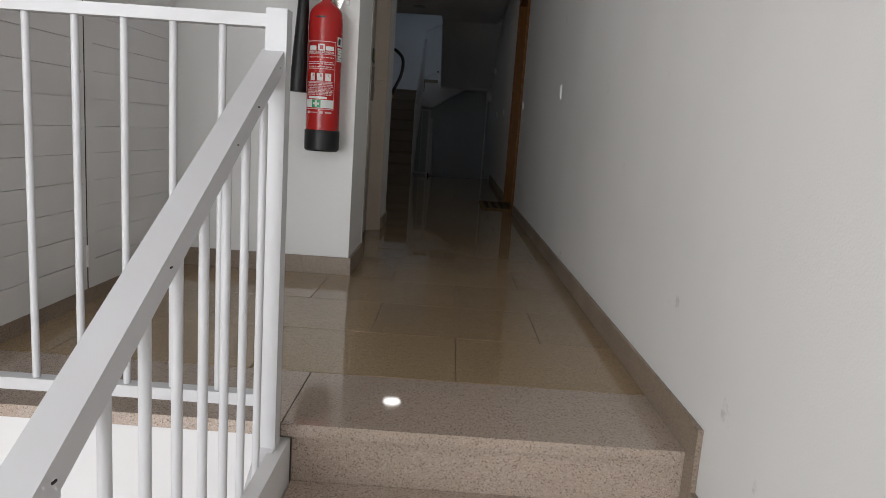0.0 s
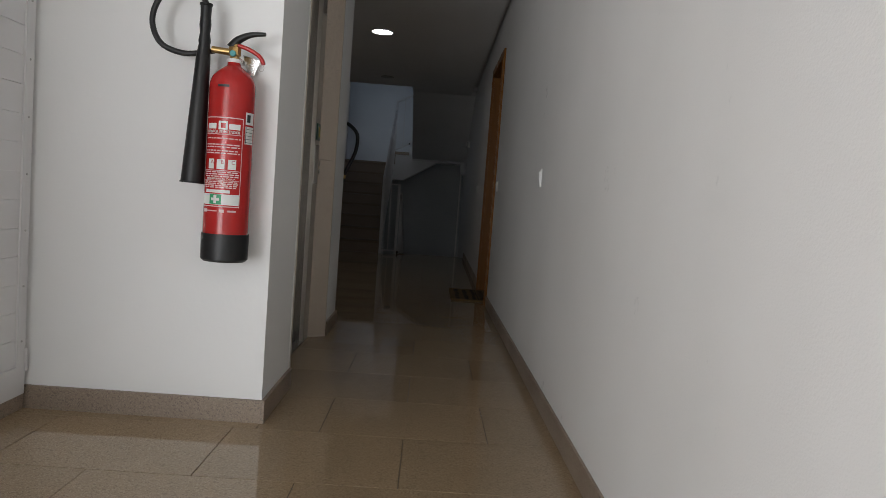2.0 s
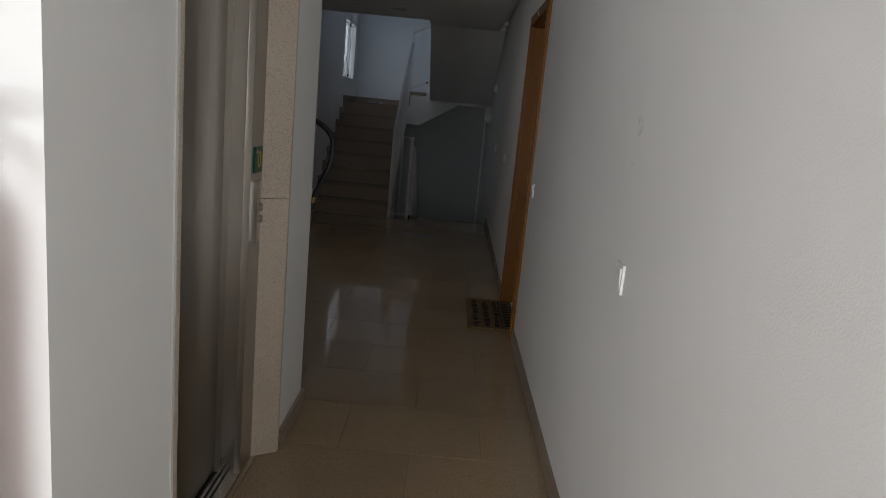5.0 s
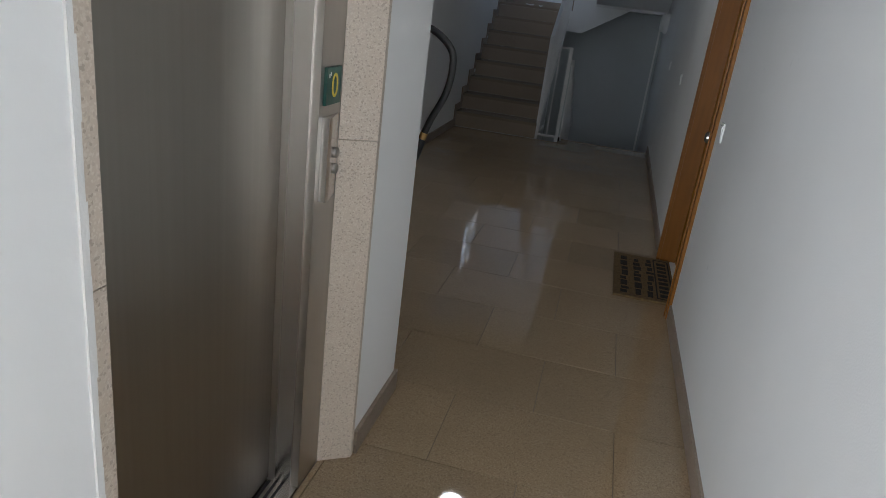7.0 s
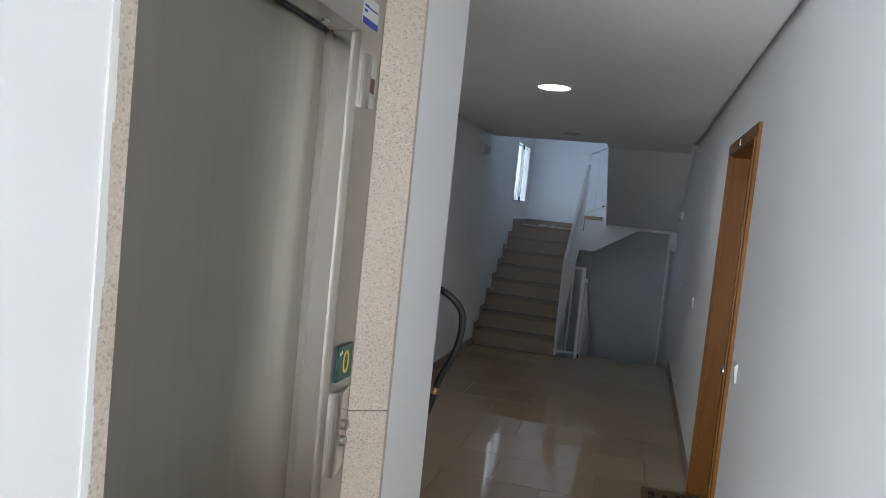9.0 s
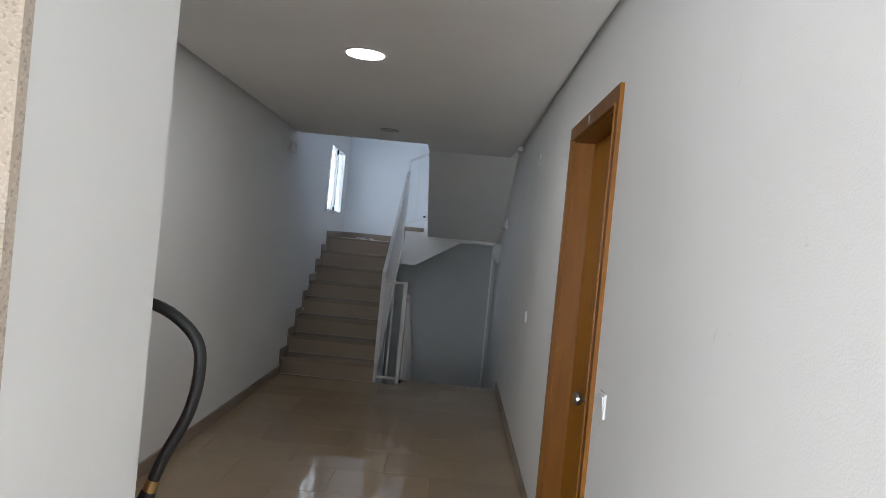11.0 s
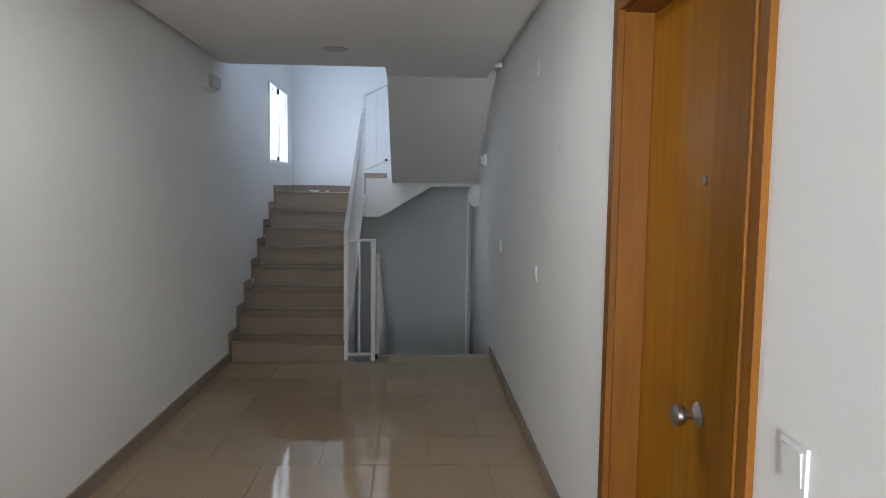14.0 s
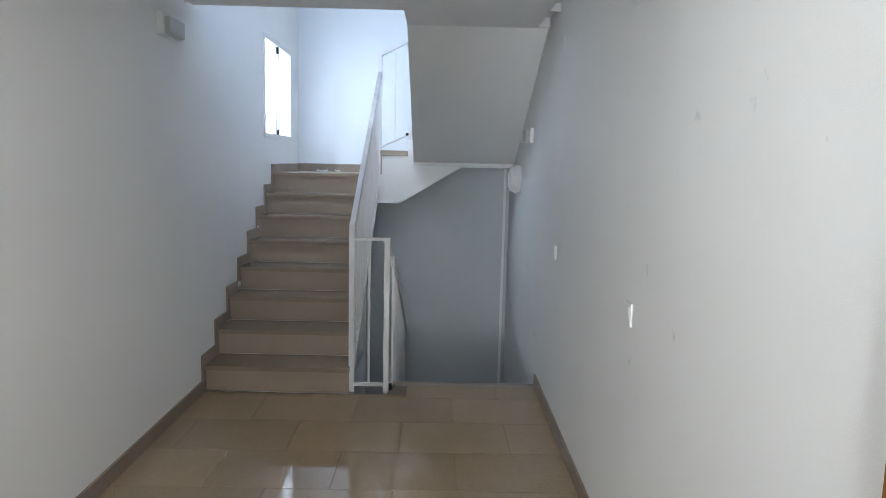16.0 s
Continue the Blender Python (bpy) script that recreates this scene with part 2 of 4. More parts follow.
def tube(name, points, radius, mat, parent=None, radii=None):
    """A round pipe through the points, smoothed between them."""
    pts = [Vector(p) for p in points]
    fine = []
    for i in range(len(pts) - 1):
        a, b, c, d = pts[max(i - 1, 0)], pts[i], pts[i + 1], pts[min(i + 2, len(pts) - 1)]
        for k in range(6):
            t = k / 6
            fine.append(0.5 * (2 * b + (c - a) * t + (2 * a - 5 * b + 4 * c - d) * t * t + (3 * b - a - 3 * c + d) * t ** 3))
    fine.append(pts[-1])
    bm = bmesh.new()
    rings = []
    for i, p in enumerate(fine):
        d = (fine[min(i + 1, len(fine) - 1)] - fine[max(i - 1, 0)]).normalized()
        s = d.cross(Vector((0.3, 1, 0.1))).normalized()
        u = d.cross(s)
        r = radius if radii is None else radii[0] + (radii[1] - radii[0]) * i / (len(fine) - 1)
        rings.append([bm.verts.new(p + (s * math.cos(j * math.pi / 6) + u * math.sin(j * math.pi / 6)) * r) for j in range(12)])
    for a, b in zip(rings, rings[1:]):
        for j in range(12):
            bm.faces.new((a[j], a[(j + 1) % 12], b[(j + 1) % 12], b[j]))
    bm.faces.new(rings[0])
    bm.faces.new(rings[-1][::-1])
    ob = finish(name, bm, mat, parent, smooth=True)
    ob.data.set_sharp_from_angle(angle=radians(40))
    return ob


def holder(name, at, label, category, group="", kind=""):
    ob = new(name)
    ob.empty_display_size = 0.1
    ob.location = at
    return tagged(ob, label, category, group, kind)


def patch(bm, centre, r, a0, a1, z0, z1):
    """A piece of label round an upright cylinder; angles in degrees from -y towards +x."""
    k = max(2, int(abs(a1 - a0) / 6))
    cols = []
    for i in range(k + 1):
        a = radians(a0 + (a1 - a0) * i / k)
        x, y = centre[0] + r * math.sin(a), centre[1] - r * math.cos(a)
        cols.append((bm.verts.new((x, y, z0)), bm.verts.new((x, y, z1))))
    for (a, b), (c, d) in zip(cols, cols[1:]):
        bm.faces.new((a, c, d, b))


def lettering(name, text, size, mat, parent, place, width=None):
    """Raised letters; place maps a flat point (u, v) and a height to the world."""
    cu = bpy.data.curves.new(name, "FONT")
    cu.body, cu.size, cu.extrude, cu.align_x, cu.align_y = text, size, 0.0004, "CENTER", "CENTER"
    tmp = new(name, cu)
    me = bpy.data.meshes.new_from_object(tmp.evaluated_get(bpy.context.evaluated_depsgraph_get()))
    bpy.data.objects.remove(tmp)
    us = [v.co.x for v in me.vertices]
    k = 1.0 if width is None else width / (max(us) - min(us))
    for v in me.vertices:
        v.co = place(v.co.x * k, v.co.y, v.co.z)
    me.materials.clear()
    me.materials.append(mat)
    ob = new(name, me)
    ob.parent = parent
    ob.matrix_parent_inverse = Matrix.Translation(parent.location).inverted()
    return ob


def wall(name, blocks, mat, label):
    return tagged(boxes(name, blocks, mat), label, "wall", kind="structure")


# ---------------- plan ----------------
RISE, TREAD = 0.178, 0.28
STEP = 0.155                                  # rise of the entrance steps
FAR = -1.1                                   # lift shaft beyond the door
LEFT, SHAFT, BACK = -2.21, -1.086, 13.1      # inner faces of the walls; the long wall is at x = 0
CEIL = 2.445
FLIGHT_X = -1.25                             # open side of the flight that climbs
EDGE = 0.5                                   # front edge of the landing
LOBBY = -1.945
TOP = 4.4

OUT = 0.036


def east(y):
    """The long wall's face, which runs out slightly beyond the flat door."""
    return OUT * min(max((y - 6.48) / 3.7, 0), 1)


east_wall = wall("wall_east", [
    (0, 0.22, -5.7, 5.49, -1.9, TOP), (0, 0.22, 6.42, 10.18, -1.9, TOP), (0, 0.22, 10.18, BACK + 0.2, -1.9, TOP),
    (0, 0.22, 5.49, 6.42, 2.075, TOP), (0, 0.22, 5.49, 6.42, -1.9, 0.0), (0.2, 0.24, 5.45, 6.5, 0, 2.1)],
    M_PLASTER, "off-white rough plastered long corridor wall")
for v in east_wall.data.vertices:
    if v.co.x < 0.1:
        v.co.x += east(v.co.y)
wall("wall_west", [
    (LEFT - 0.2, LEFT, 3.0, 11.6, -1.9, TOP), (LEFT - 0.2, LEFT, 12.72, BACK + 0.2, -1.9, TOP),
    (LEFT - 0.2, LEFT, 11.6, 12.72, -1.9, 1.735), (LEFT - 0.2, LEFT, 11.6, 12.72, 2.63, TOP)],
    M_PAINT, "smooth white painted corridor wall")
wall("wall_north", [(LEFT, OUT, BACK, BACK + 0.2, -1.9, TOP)], M_STAIRWALL, "pale blue-grey painted wall behind the stair")
wall("wall_lobby", [(LOBBY - 0.2, LOBBY, 0.42, 2.215, -1.9, TOP), (-5.9, LOBBY - 0.2, 0.42, 0.62, -1.9, TOP), (-5.9, -5.7, -5.7, 0.42, -1.9, TOP)], M_PAINT, "white painted wall beside the entrance steps")
wall("wall_shaft", [
    (LOBBY - 0.3, SHAFT, 2.215, 2.681, -0.3, TOP), (LOBBY - 0.3, FAR, 3.807, 4.225, -0.3, TOP),
    (LOBBY - 0.3, SHAFT, 2.681, 3.807, 2.178, TOP), (LOBBY - 0.3, -1.42, 2.681, 3.807, -0.3, 2.178)],
    M_PAINT, "white painted lift shaft wall with a chipped corner")
wall("wall_south", [
    (-5.7, -5.55, -5.7, -5.5, -1.9, TOP), (-1.5, 0, -5.7, -5.5, -1.9, TOP),
    (-5.55, -1.5, -5.7, -5.5, 2.2, TOP), (-5.55, -1.5, -5.7, -5.5, -1.9, -0.7)],
    M_PAINT, "white wall with the entrance opening")

tagged(boxes("ceiling", [
    (LEFT + 0.045, -0.045, 4.237, 9.76, CEIL, CEIL + 0.015), (SHAFT + 0.01, -0.045, 2.215, 4.237, CEIL, CEIL + 0.015),
    (LOBBY + 0.01, -0.045, 0.42, 2.2, CEIL, CEIL + 0.015), (-5.7, -0.045, -5.5, 0.42, CEIL, CEIL + 0.015),
    (-0.905, -0.045, 9.76, 10.148, CEIL, CEIL + 0.015)], M_CEIL), "flat off-white plaster ceiling with a shadow gap", "ceiling", kind="structure")
tagged(boxes("ceiling_slab", [
    (-5.7, 0, -5.5, 0.42, CEIL + 0.06, CEIL + 0.3), (LEFT, OUT, 0.42, 9.76, CEIL + 0.06, CEIL + 0.3), (-0.905, OUT, 9.76, 10.15, CEIL + 0.06, CEIL + 0.3),
    (LEFT + 0.03, LEFT + 0.05, 4.24, 9.76, CEIL + 0.015, CEIL + 0.06), (-0.05, -0.03, -5.5, 10.15, CEIL + 0.015, CEIL + 0.06),
    (LEFT, OUT, 9.745, 9.77, CEIL + 0.015, CEIL + 0.3),
    (LEFT, OUT, 9.5, BACK, TOP - 0.1, TOP)], M_CEIL), "concrete slab above the plaster ceiling", "ceiling", kind="structure")

floor = tagged(boxes("floor", [
    (LEFT, OUT, 2.0, 9.94, -0.3, -0.006), (-0.99, OUT, 9.94, 10.2, -0.3, -0.006), (LOBBY, 0, EDGE + 0.03, 2.0, -0.3, -0.006)],
    M_GROUT), "polished beige speckled stone floor with fine joints", "floor", kind="structure")
tagged(boxes("floor_lower", [(-5.7, 0, -5.7, -0.7, -1.1, -5 * STEP), (-5.7, -1.0, -0.7, 0.42, -1.1, -5 * STEP), (LOBBY, -1.0, 0.42, EDGE, -1.1, -5 * STEP)], M_STEP), "speckled stone floor of the entrance", "floor", kind="structure")
wall("wall_under_landing", [(LOBBY, -1.0, EDGE + 0.012, EDGE + 0.15, -0.9, -0.035), (-1.0, -0.965, -1.2, EDGE + 0.012, -0.9, -0.04)], M_WHITE, "white painted face under the landing edge")

# skirting
SK = 0.083


def skirting(name, blocks):
    return tagged(boxes(name, blocks, M_SKIRT, bevel=0.003), "speckled brown granite skirting along the wall", "baseboard", kind="structure")


east_skirting = skirting("baseboard_east", [(-0.01, 0, EDGE + 0.001, 5.451, 0, SK), (-0.01, 0, 6.48, 10.2, 0, SK)])
for v in east_skirting.data.vertices:
    v.co.x += east(v.co.y)
skirting("baseboard_west", [(LEFT, LEFT + 0.013, 4.25, 9.93, 0, SK)])
skirting("baseboard_shaft", [(LOBBY, SHAFT, 2.202, 2.215, 0, SK), (SHAFT, SHAFT + 0.013, 2.202, 2.688, 0, SK), (FAR, FAR + 0.013, 3.809, 4.238, 0, SK), (LEFT + 0.013, FAR, 4.225, 4.238, 0, SK)])
skirting("baseboard_lobby", [(LOBBY, LOBBY + 0.013, EDGE, 2.202, 0, 0.055)])

# entrance steps
steps = tagged(boxes("entrance_stair", [(-0.965, 0, EDGE - 0.3 * (i + 1) + 0.03, EDGE - 0.3 * i + 0.03, -1.1, -STEP * (i + 1) - 0.03) for i in range(4)], M_GROUT),
               "speckled pink granite entrance steps beside the white railing", "stairs", kind="structure")
for i in range(5):
    z, y = -STEP * i, EDGE - 0.3 * i
    box("riser", -0.962, -0.002, y + 0.018, y + 0.032, z - STEP, z - 0.031, M_STEP, steps, 0.001)
    if i:
        box("tread", -0.962, -0.002, y, y + 0.317, z - 0.03, z, M_STEP, steps, 0.004)
box("landing_nosing", -0.985, -0.002, EDGE, EDGE + 0.357, -0.032, 0, M_STEP, steps, 0.004)
box("landing_nosing", LOBBY + 0.015, -0.988, EDGE, EDGE + 0.357, -0.032, 0, M_STEP, steps, 0.004)
for i in range(4):
    y, z = EDGE - 0.3 * i, -STEP * (i + 1)
    boxes("skirting", [(-0.014, -0.001, y - 0.3, y - 0.06, z + 0.001, z + SK), (-0.014, -0.001, y - 0.06, y - 0.001, z + 0.001, z + STEP + SK)], M_SKIRT, steps, 0.002)

# stair to the upper floor
stair = tagged(prism("stair_up", [(9.972, 0), (10.22, 0.0)] + [(9.972 + 7 * TREAD, 1.16), (9.972 + 7 * TREAD, 8 * RISE - 0.04)] + [(9.972 + k * TREAD, RISE * (k + j) - 0.035) for k in range(7, 0, -1) for j in (1, 0)][1:] + [(9.972, RISE - 0.035)],
                     LEFT, FLIGHT_X, "x", M_PAINT), "brown granite stair climbing to a landing", "stairs", kind="structure")
for i in range(8):
    y, z = 9.95 + TREAD * i, RISE * (i + 1)
    box("riser", LEFT + 0.014, FLIGHT_X + 0.003, y + 0.008, y + 0.02, z - RISE, z - 0.031, M_STAIR, stair, 0.001)
    box("tread", LEFT + 0.014, FLIGHT_X + 0.006, y - 0.024, y + (TREAD if i < 7 else 0.3), z - 0.03, z, M_TREAD, stair, 0.005)
    boxes("skirting", [(LEFT, LEFT + 0.013, y - 0.05, y + TREAD - 0.05, z - RISE + 0.002 if i else 0, z + 0.075)], M_SKIRT, stair)
boxes("paint_mark", [(LEFT + 0.012, LEFT + 0.016, 10.72, 10.79, 0.565, 0.6)], M_WHITE, stair)
boxes("paint_mark", [(LEFT + 0.012, LEFT + 0.016, 11.3, 11.35, 0.96, 0.985)], M_WHITE, stair)
landing = tagged(boxes("stair_landing", [(LEFT, -1.2, 11.94, BACK, 1.16, 8 * RISE - 0.002)], M_PAINT), "white half landing with a granite floor", "landing", kind="structure")
box("landing_slab", LEFT + 0.013, -1.2, 12.2, BACK - 0.013, 8 * RISE - 0.002, 8 * RISE + 0.001, M_SKIRT, landing)
boxes("skirting", [(LEFT, LEFT + 0.013, 12.145, BACK - 0.013, 8 * RISE + 0.001, 8 * RISE + 0.08), (LEFT, -1.2, BACK - 0.013, BACK, 8 * RISE + 0.001, 8 * RISE + 0.085)], M_SKIRT, landing)
cross = tagged(prism("stair_cross", [(-1.2, 1.16), (-1.036, 1.156), (-0.455, 1.51), (OUT, 1.51), (OUT, 1.545), (-0.86, 1.545), (-0.86, 1.75), (-0.96, 1.75), (-0.96, 1.6), (-1.2, 1.6)], 11.95, BACK, "y", M_PAINT),
               "white winding flight with granite steps across the back wall", "stairs", kind="structure")
box("tread", -1.215, -0.965, 11.935, BACK - 0.02, 1.602, 1.65, M_STAIR, cross, 0.004)
box("riser", -1.214, -1.201, 11.96, BACK - 0.02, 8 * RISE + 0.002, 1.6, M_STAIR, cross)
box("tread", -0.87, OUT - 0.002, 11.95, BACK - 0.02, 1.752, 1.79, M_STAIR, cross, 0.004)
upper = tagged(prism("stair_return", [(11.95, 1.547), (11.95, 1.75), (10.2, 2.78), (10.15, 2.78), (10.15, CEIL + 0.0), (10.2, CEIL)], -0.905, OUT - 0.002, "x", M_CEIL),
               "white sloping underside of the returning flight", "stairs", kind="structure")
boxes("edge_bead", [(-0.9, OUT - 0.002, 11.94, 11.972, 1.512, 1.546)], M_WHITE, upper)

# stair to the cellar
down = tagged(boxes("stair_down", [(FLIGHT_X, OUT, 10.2 + TREAD * i, 10.2 + TREAD * (i + 1), -1.9, -RISE * (i + 1) - 0.03) for i in range(7)] + [(FLIGHT_X, OUT, 12.16, BACK, -1.9, -8 * RISE)], M_GROUT),
              "dark granite stair going down to the cellar", "stairs", kind="structure")
for i in range(8):
    y, z = 10.2 + TREAD * i, -RISE * i
    box("riser", -0.985, OUT - 0.002, y - 0.012, y, z - RISE, z - 0.031, M_STAIR, down)
    if i:
        box("tread", -0.985, OUT - 0.002, y - TREAD, y + 0.008, z - 0.03, z, M_STAIR, down, 0.004)
box("nosing", -0.985, OUT - 0.002, 10.13, 10.22, -0.03, 0.0, M_STAIR, down, 0.004)
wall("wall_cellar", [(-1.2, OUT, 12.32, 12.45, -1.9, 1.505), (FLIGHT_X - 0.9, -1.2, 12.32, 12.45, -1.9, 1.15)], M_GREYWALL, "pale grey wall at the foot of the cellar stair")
tagged(box("trim", -0.022, 0.002, 12.302, 12.319, -1.6, 1.5, M_PAINT, bevel=0.003), "pale corner trim strip on the grey wall", "trim", kind="structure")
wall("wall_under_stair", [(LEFT, FLIGHT_X, 11.0, 11.1, -1.9, 0.6), (FLIGHT_X - 0.03, FLIGHT_X, 9.95, 11.0, -1.9, 0.0)], M_STAIRWALL, "grey wall below the climbing flight")

# ---------------- railings ----------------


def railing(name, label):
    return holder(name, (0, 0, 0), label, "railing")


entry = railing("entrance_railing", "white painted chipped steel railing beside the entrance steps")
PX, PY = -1.007, 0.46
beam("post", (PX, PY, -0.06), (PX, PY, 0.945), 0.045, 0.045, M_RAIL, entry, 0.003)
beam("handrail", (PX - 0.006, PY - 0.02, 0.838), (PX - 0.006, PY - 1.9, 0.838 - 1.88 * 0.56), 0.046, 0.044, M_RAIL, entry, 0.004)
beam("bottom_rail", (PX, PY - 0.02, -0.05), (PX, PY - 1.9, -0.05 - 1.88 * 0.56), 0.04, 0.036, M_RAIL, entry, 0.003)
beam("top_rail", (PX - 0.02, PY, 0.92), (LOBBY, PY, 0.92), 0.036, 0.026, M_RAIL, entry, 0.003)
beam("bottom_rail", (PX - 0.02, PY, 0.078), (LOBBY, PY, 0.078), 0.034, 0.028, M_RAIL, entry, 0.003)
first = lathe("bar", [(0.0085, 0), (0.0085, 0.825)], (-1.126, PY, 0.088), M_RAIL, entry, steps=12)
slant = lathe("bar", [(0.0085, 0), (0.0085, 0.87)], (PX, PY - 0.1, -0.05 - 0.07), M_RAIL, entry, steps=12)


def another(ob, at):
    c = ob.copy()
    scene.collection.objects.link(c)
    c.location = at
    return c


for i in range(2, 9):
    another(first, (-1.126 - 0.1055 * (i - 1), PY, 0.088))
for i in range(2, 17):
    another(slant, (PX, PY - 0.108 * i, -0.05 - 0.108 * i * 0.56))
for dy, s in ((0.22, 1), (0.34, 0.6), (0.62, 0.8), (0.9, 1), (0.07, 0.5)):
    z = 0.84 - dy * 0.56 + 0.02
    box("chip", PX + 0.0215, PX + 0.0232, PY - dy, PY - dy + 0.008 * s, z - 0.001, z + 0.0015 * s, M_DARK, entry)

sr = railing("stair_railing", "white steel railing with square bars along the stair")
GX = -1.235
SL = RISE / TREAD
beam("post", (GX, 10.0, 0.0), (GX, 10.0, 1.13), 0.036, 0.036, M_WHITE, sr)
beam("handrail", (GX, 9.99, 1.105), (GX, 12.08, 1.105 + 1.98 * SL), 0.036, 0.045, M_WHITE, sr)
beam("bottom_rail", (GX, 10.0, 0.13), (GX, 12.08, 0.13 + 1.98 * SL), 0.03, 0.03, M_WHITE, sr)
beam("post", (GX, 12.08, 1.4), (GX, 12.08, 2.54), 0.036, 0.036, M_WHITE, sr)
beam("top_rail", (GX, 12.08, 2.53), (-0.93, 12.0, 2.67), 0.03, 0.03, M_WHITE, sr)
beam("bottom_rail", (GX, 12.08, 1.68), (-0.93, 12.0, 1.82), 0.022, 0.022, M_WHITE, sr)
beam("bar", (-1.09, 12.0, 1.74), (-1.09, 12.0, 2.59), 0.014, 0.014, M_WHITE, sr)
beam("post", (-0.945, 12.0, 1.55), (-0.945, 12.0, 1.86), 0.03, 0.03, M_WHITE, sr)
box("bracket", -0.985, -0.955, 11.985, 11.995, 1.79, 1.815, M_DARK, sr)
sb = beam("bar", (GX, 10.11, 0.2), (GX, 10.11, 1.17), 0.015, 0.015, M_WHITE, sr, 0)
for i in range(1, 17):
    another(sb, (GX, 10.11 + 0.112 * i, 0.2 + 0.112 * i * SL))
gate = railing("stairhead_railing", "short white steel guard panel at the stairwell")
beam("post", (-1.003, 10.0, 0.0), (-1.003, 10.0, 1.045), 0.036, 0.036, M_WHITE, gate)
beam("top_rail", (GX + 0.018, 10.0, 1.035), (-1.02, 10.0, 1.035), 0.026, 0.02, M_WHITE, gate)
beam("bottom_rail", (GX + 0.018, 10.0, 0.05), (-1.02, 10.0, 0.05), 0.026, 0.022, M_WHITE, gate)
beam("bar", (-1.12, 10.0, 0.06), (-1.12, 10.0, 1.03), 0.015, 0.015, M_WHITE, gate, 0)
cr = railing("cellar_railing", "white steel railing going down to the cellar")
CS = 0.46
beam("handrail", (-0.97, 10.03, 0.9), (-0.97, 12.28, 0.9 - 2.25 * CS), 0.036, 0.04, M_WHITE, cr)
beam("bottom_rail", (-0.97, 10.03, 0.05), (-0.97, 12.28, 0.05 - 2.25 * CS), 0.03, 0.03, M_WHITE, cr)
cb = beam("bar", (-0.97, 10.12, 0.0), (-0.97, 10.12, 0.85), 0.015, 0.015, M_WHITE, cr, 0)
for i in range(1, 19):
    another(cb, (-0.97, 10.12 + 0.112 * i, -0.112 * i * CS))
box("foot_plate", -1.02, -0.965, 10.03, 10.06, 0.0, 0.05, M_DARK, gate)

# ---------------- window on the stair ----------------
win = holder("window_1", (LEFT - 0.1, 12.16, 1.735), "white aluminium sliding window with bright daylight behind", "window", kind="structure")
W0, W1, Z0, Z1 = 11.6, 12.72, 1.735, 2.63
boxes("frame", [(LEFT - 0.07, LEFT + 0.012, W0, W0 + 0.04, Z0, Z1), (LEFT - 0.07, LEFT + 0.012, W1 - 0.04, W1, Z0, Z1), (LEFT - 0.07, LEFT + 0.012, W0 + 0.04, W1 - 0.04, Z0, Z0 + 0.04), (LEFT - 0.07, LEFT + 0.012, W0 + 0.04, W1 - 0.04, Z1 - 0.04, Z1)], M_WHITE, win, 0.002)
boxes("sash", [(LEFT - 0.04, LEFT - 0.01, 12.12, 12.15, Z0 + 0.04, Z1 - 0.04), (LEFT - 0.025, LEFT + 0.005, 12.17, 12.2, Z0 + 0.04, Z1 - 0.04)], M_WHITE, win, 0.002)
boxes("gasket", [(LEFT - 0.02, LEFT + 0.008, 12.15, 12.17, Z0, Z0 + 0.09), (LEFT - 0.02, LEFT + 0.008, 12.15, 12.17, Z1 - 0.1, Z1 + 0.01)], M_DARK, win)
for a, b in ((W0 + 0.04, 12.12), (12.2, W1 - 0.04)):
    pane = box("pane", LEFT - 0.034, LEFT - 0.028, a, b, Z0 + 0.04, Z1 - 0.04, M_GLASS, win)
    pane.visible_shadow = False
tagged(box("backdrop", LEFT - 1.4, LEFT - 1.38, 9.5, 16.5, 0.2, 5.5, M_SKYGLOW), "bright plain sky beyond the window", "sky", kind="structure")

# ---------------- flat door ----------------
door = holder("door_1", (0.07, 6.0, 0), "closed honey-coloured wooden flat door with a round knob", "door", kind="structure")
D0, D1, DT = 5.452, 6.478, 2.13
prism("architrave", [(D0, 0), (D0 + 0.05, 0), (D0 + 0.05, DT - 0.07), (D1 - 0.07, DT - 0.07), (D1 - 0.07, 0), (D1, 0), (D1, DT), (D0, DT)], -0.016, 0.0, "x", M_WOOD_FRAME, door, 0.003)
boxes("jamb", [(0.0, 0.14, D0 + 0.04, D0 + 0.058, 0, DT - 0.06), (0.0, 0.14, D1 - 0.078, D1 - 0.06, 0, DT - 0.06), (0.0, 0.14, D0 + 0.058, D1 - 0.078, DT - 0.078, DT - 0.06)], M_WOOD_FRAME, door, 0.002)
boxes("bead", [(-0.022, -0.014, D0 + 0.044, D0 + 0.052, 0, DT - 0.065), (-0.022, -0.014, D1 - 0.072, D1 - 0.062, 0, DT - 0.065), (-0.022, -0.014, D0 + 0.052, D1 - 0.072, DT - 0.072, DT - 0.062)], M_WOOD_FRAME, door, 0.003)
box("leaf", 0.095, 0.14, D0 + 0.062, D1 - 0.082, 0.006, DT - 0.082, M_WOOD, door, 0.002)
boxes("seal", [(0.14, 0.145, D0 + 0.058, D1 - 0.076, 0, DT - 0.076)], M_DARK, door)
RX = Matrix.Rotation(radians(-90), 4, "Y")
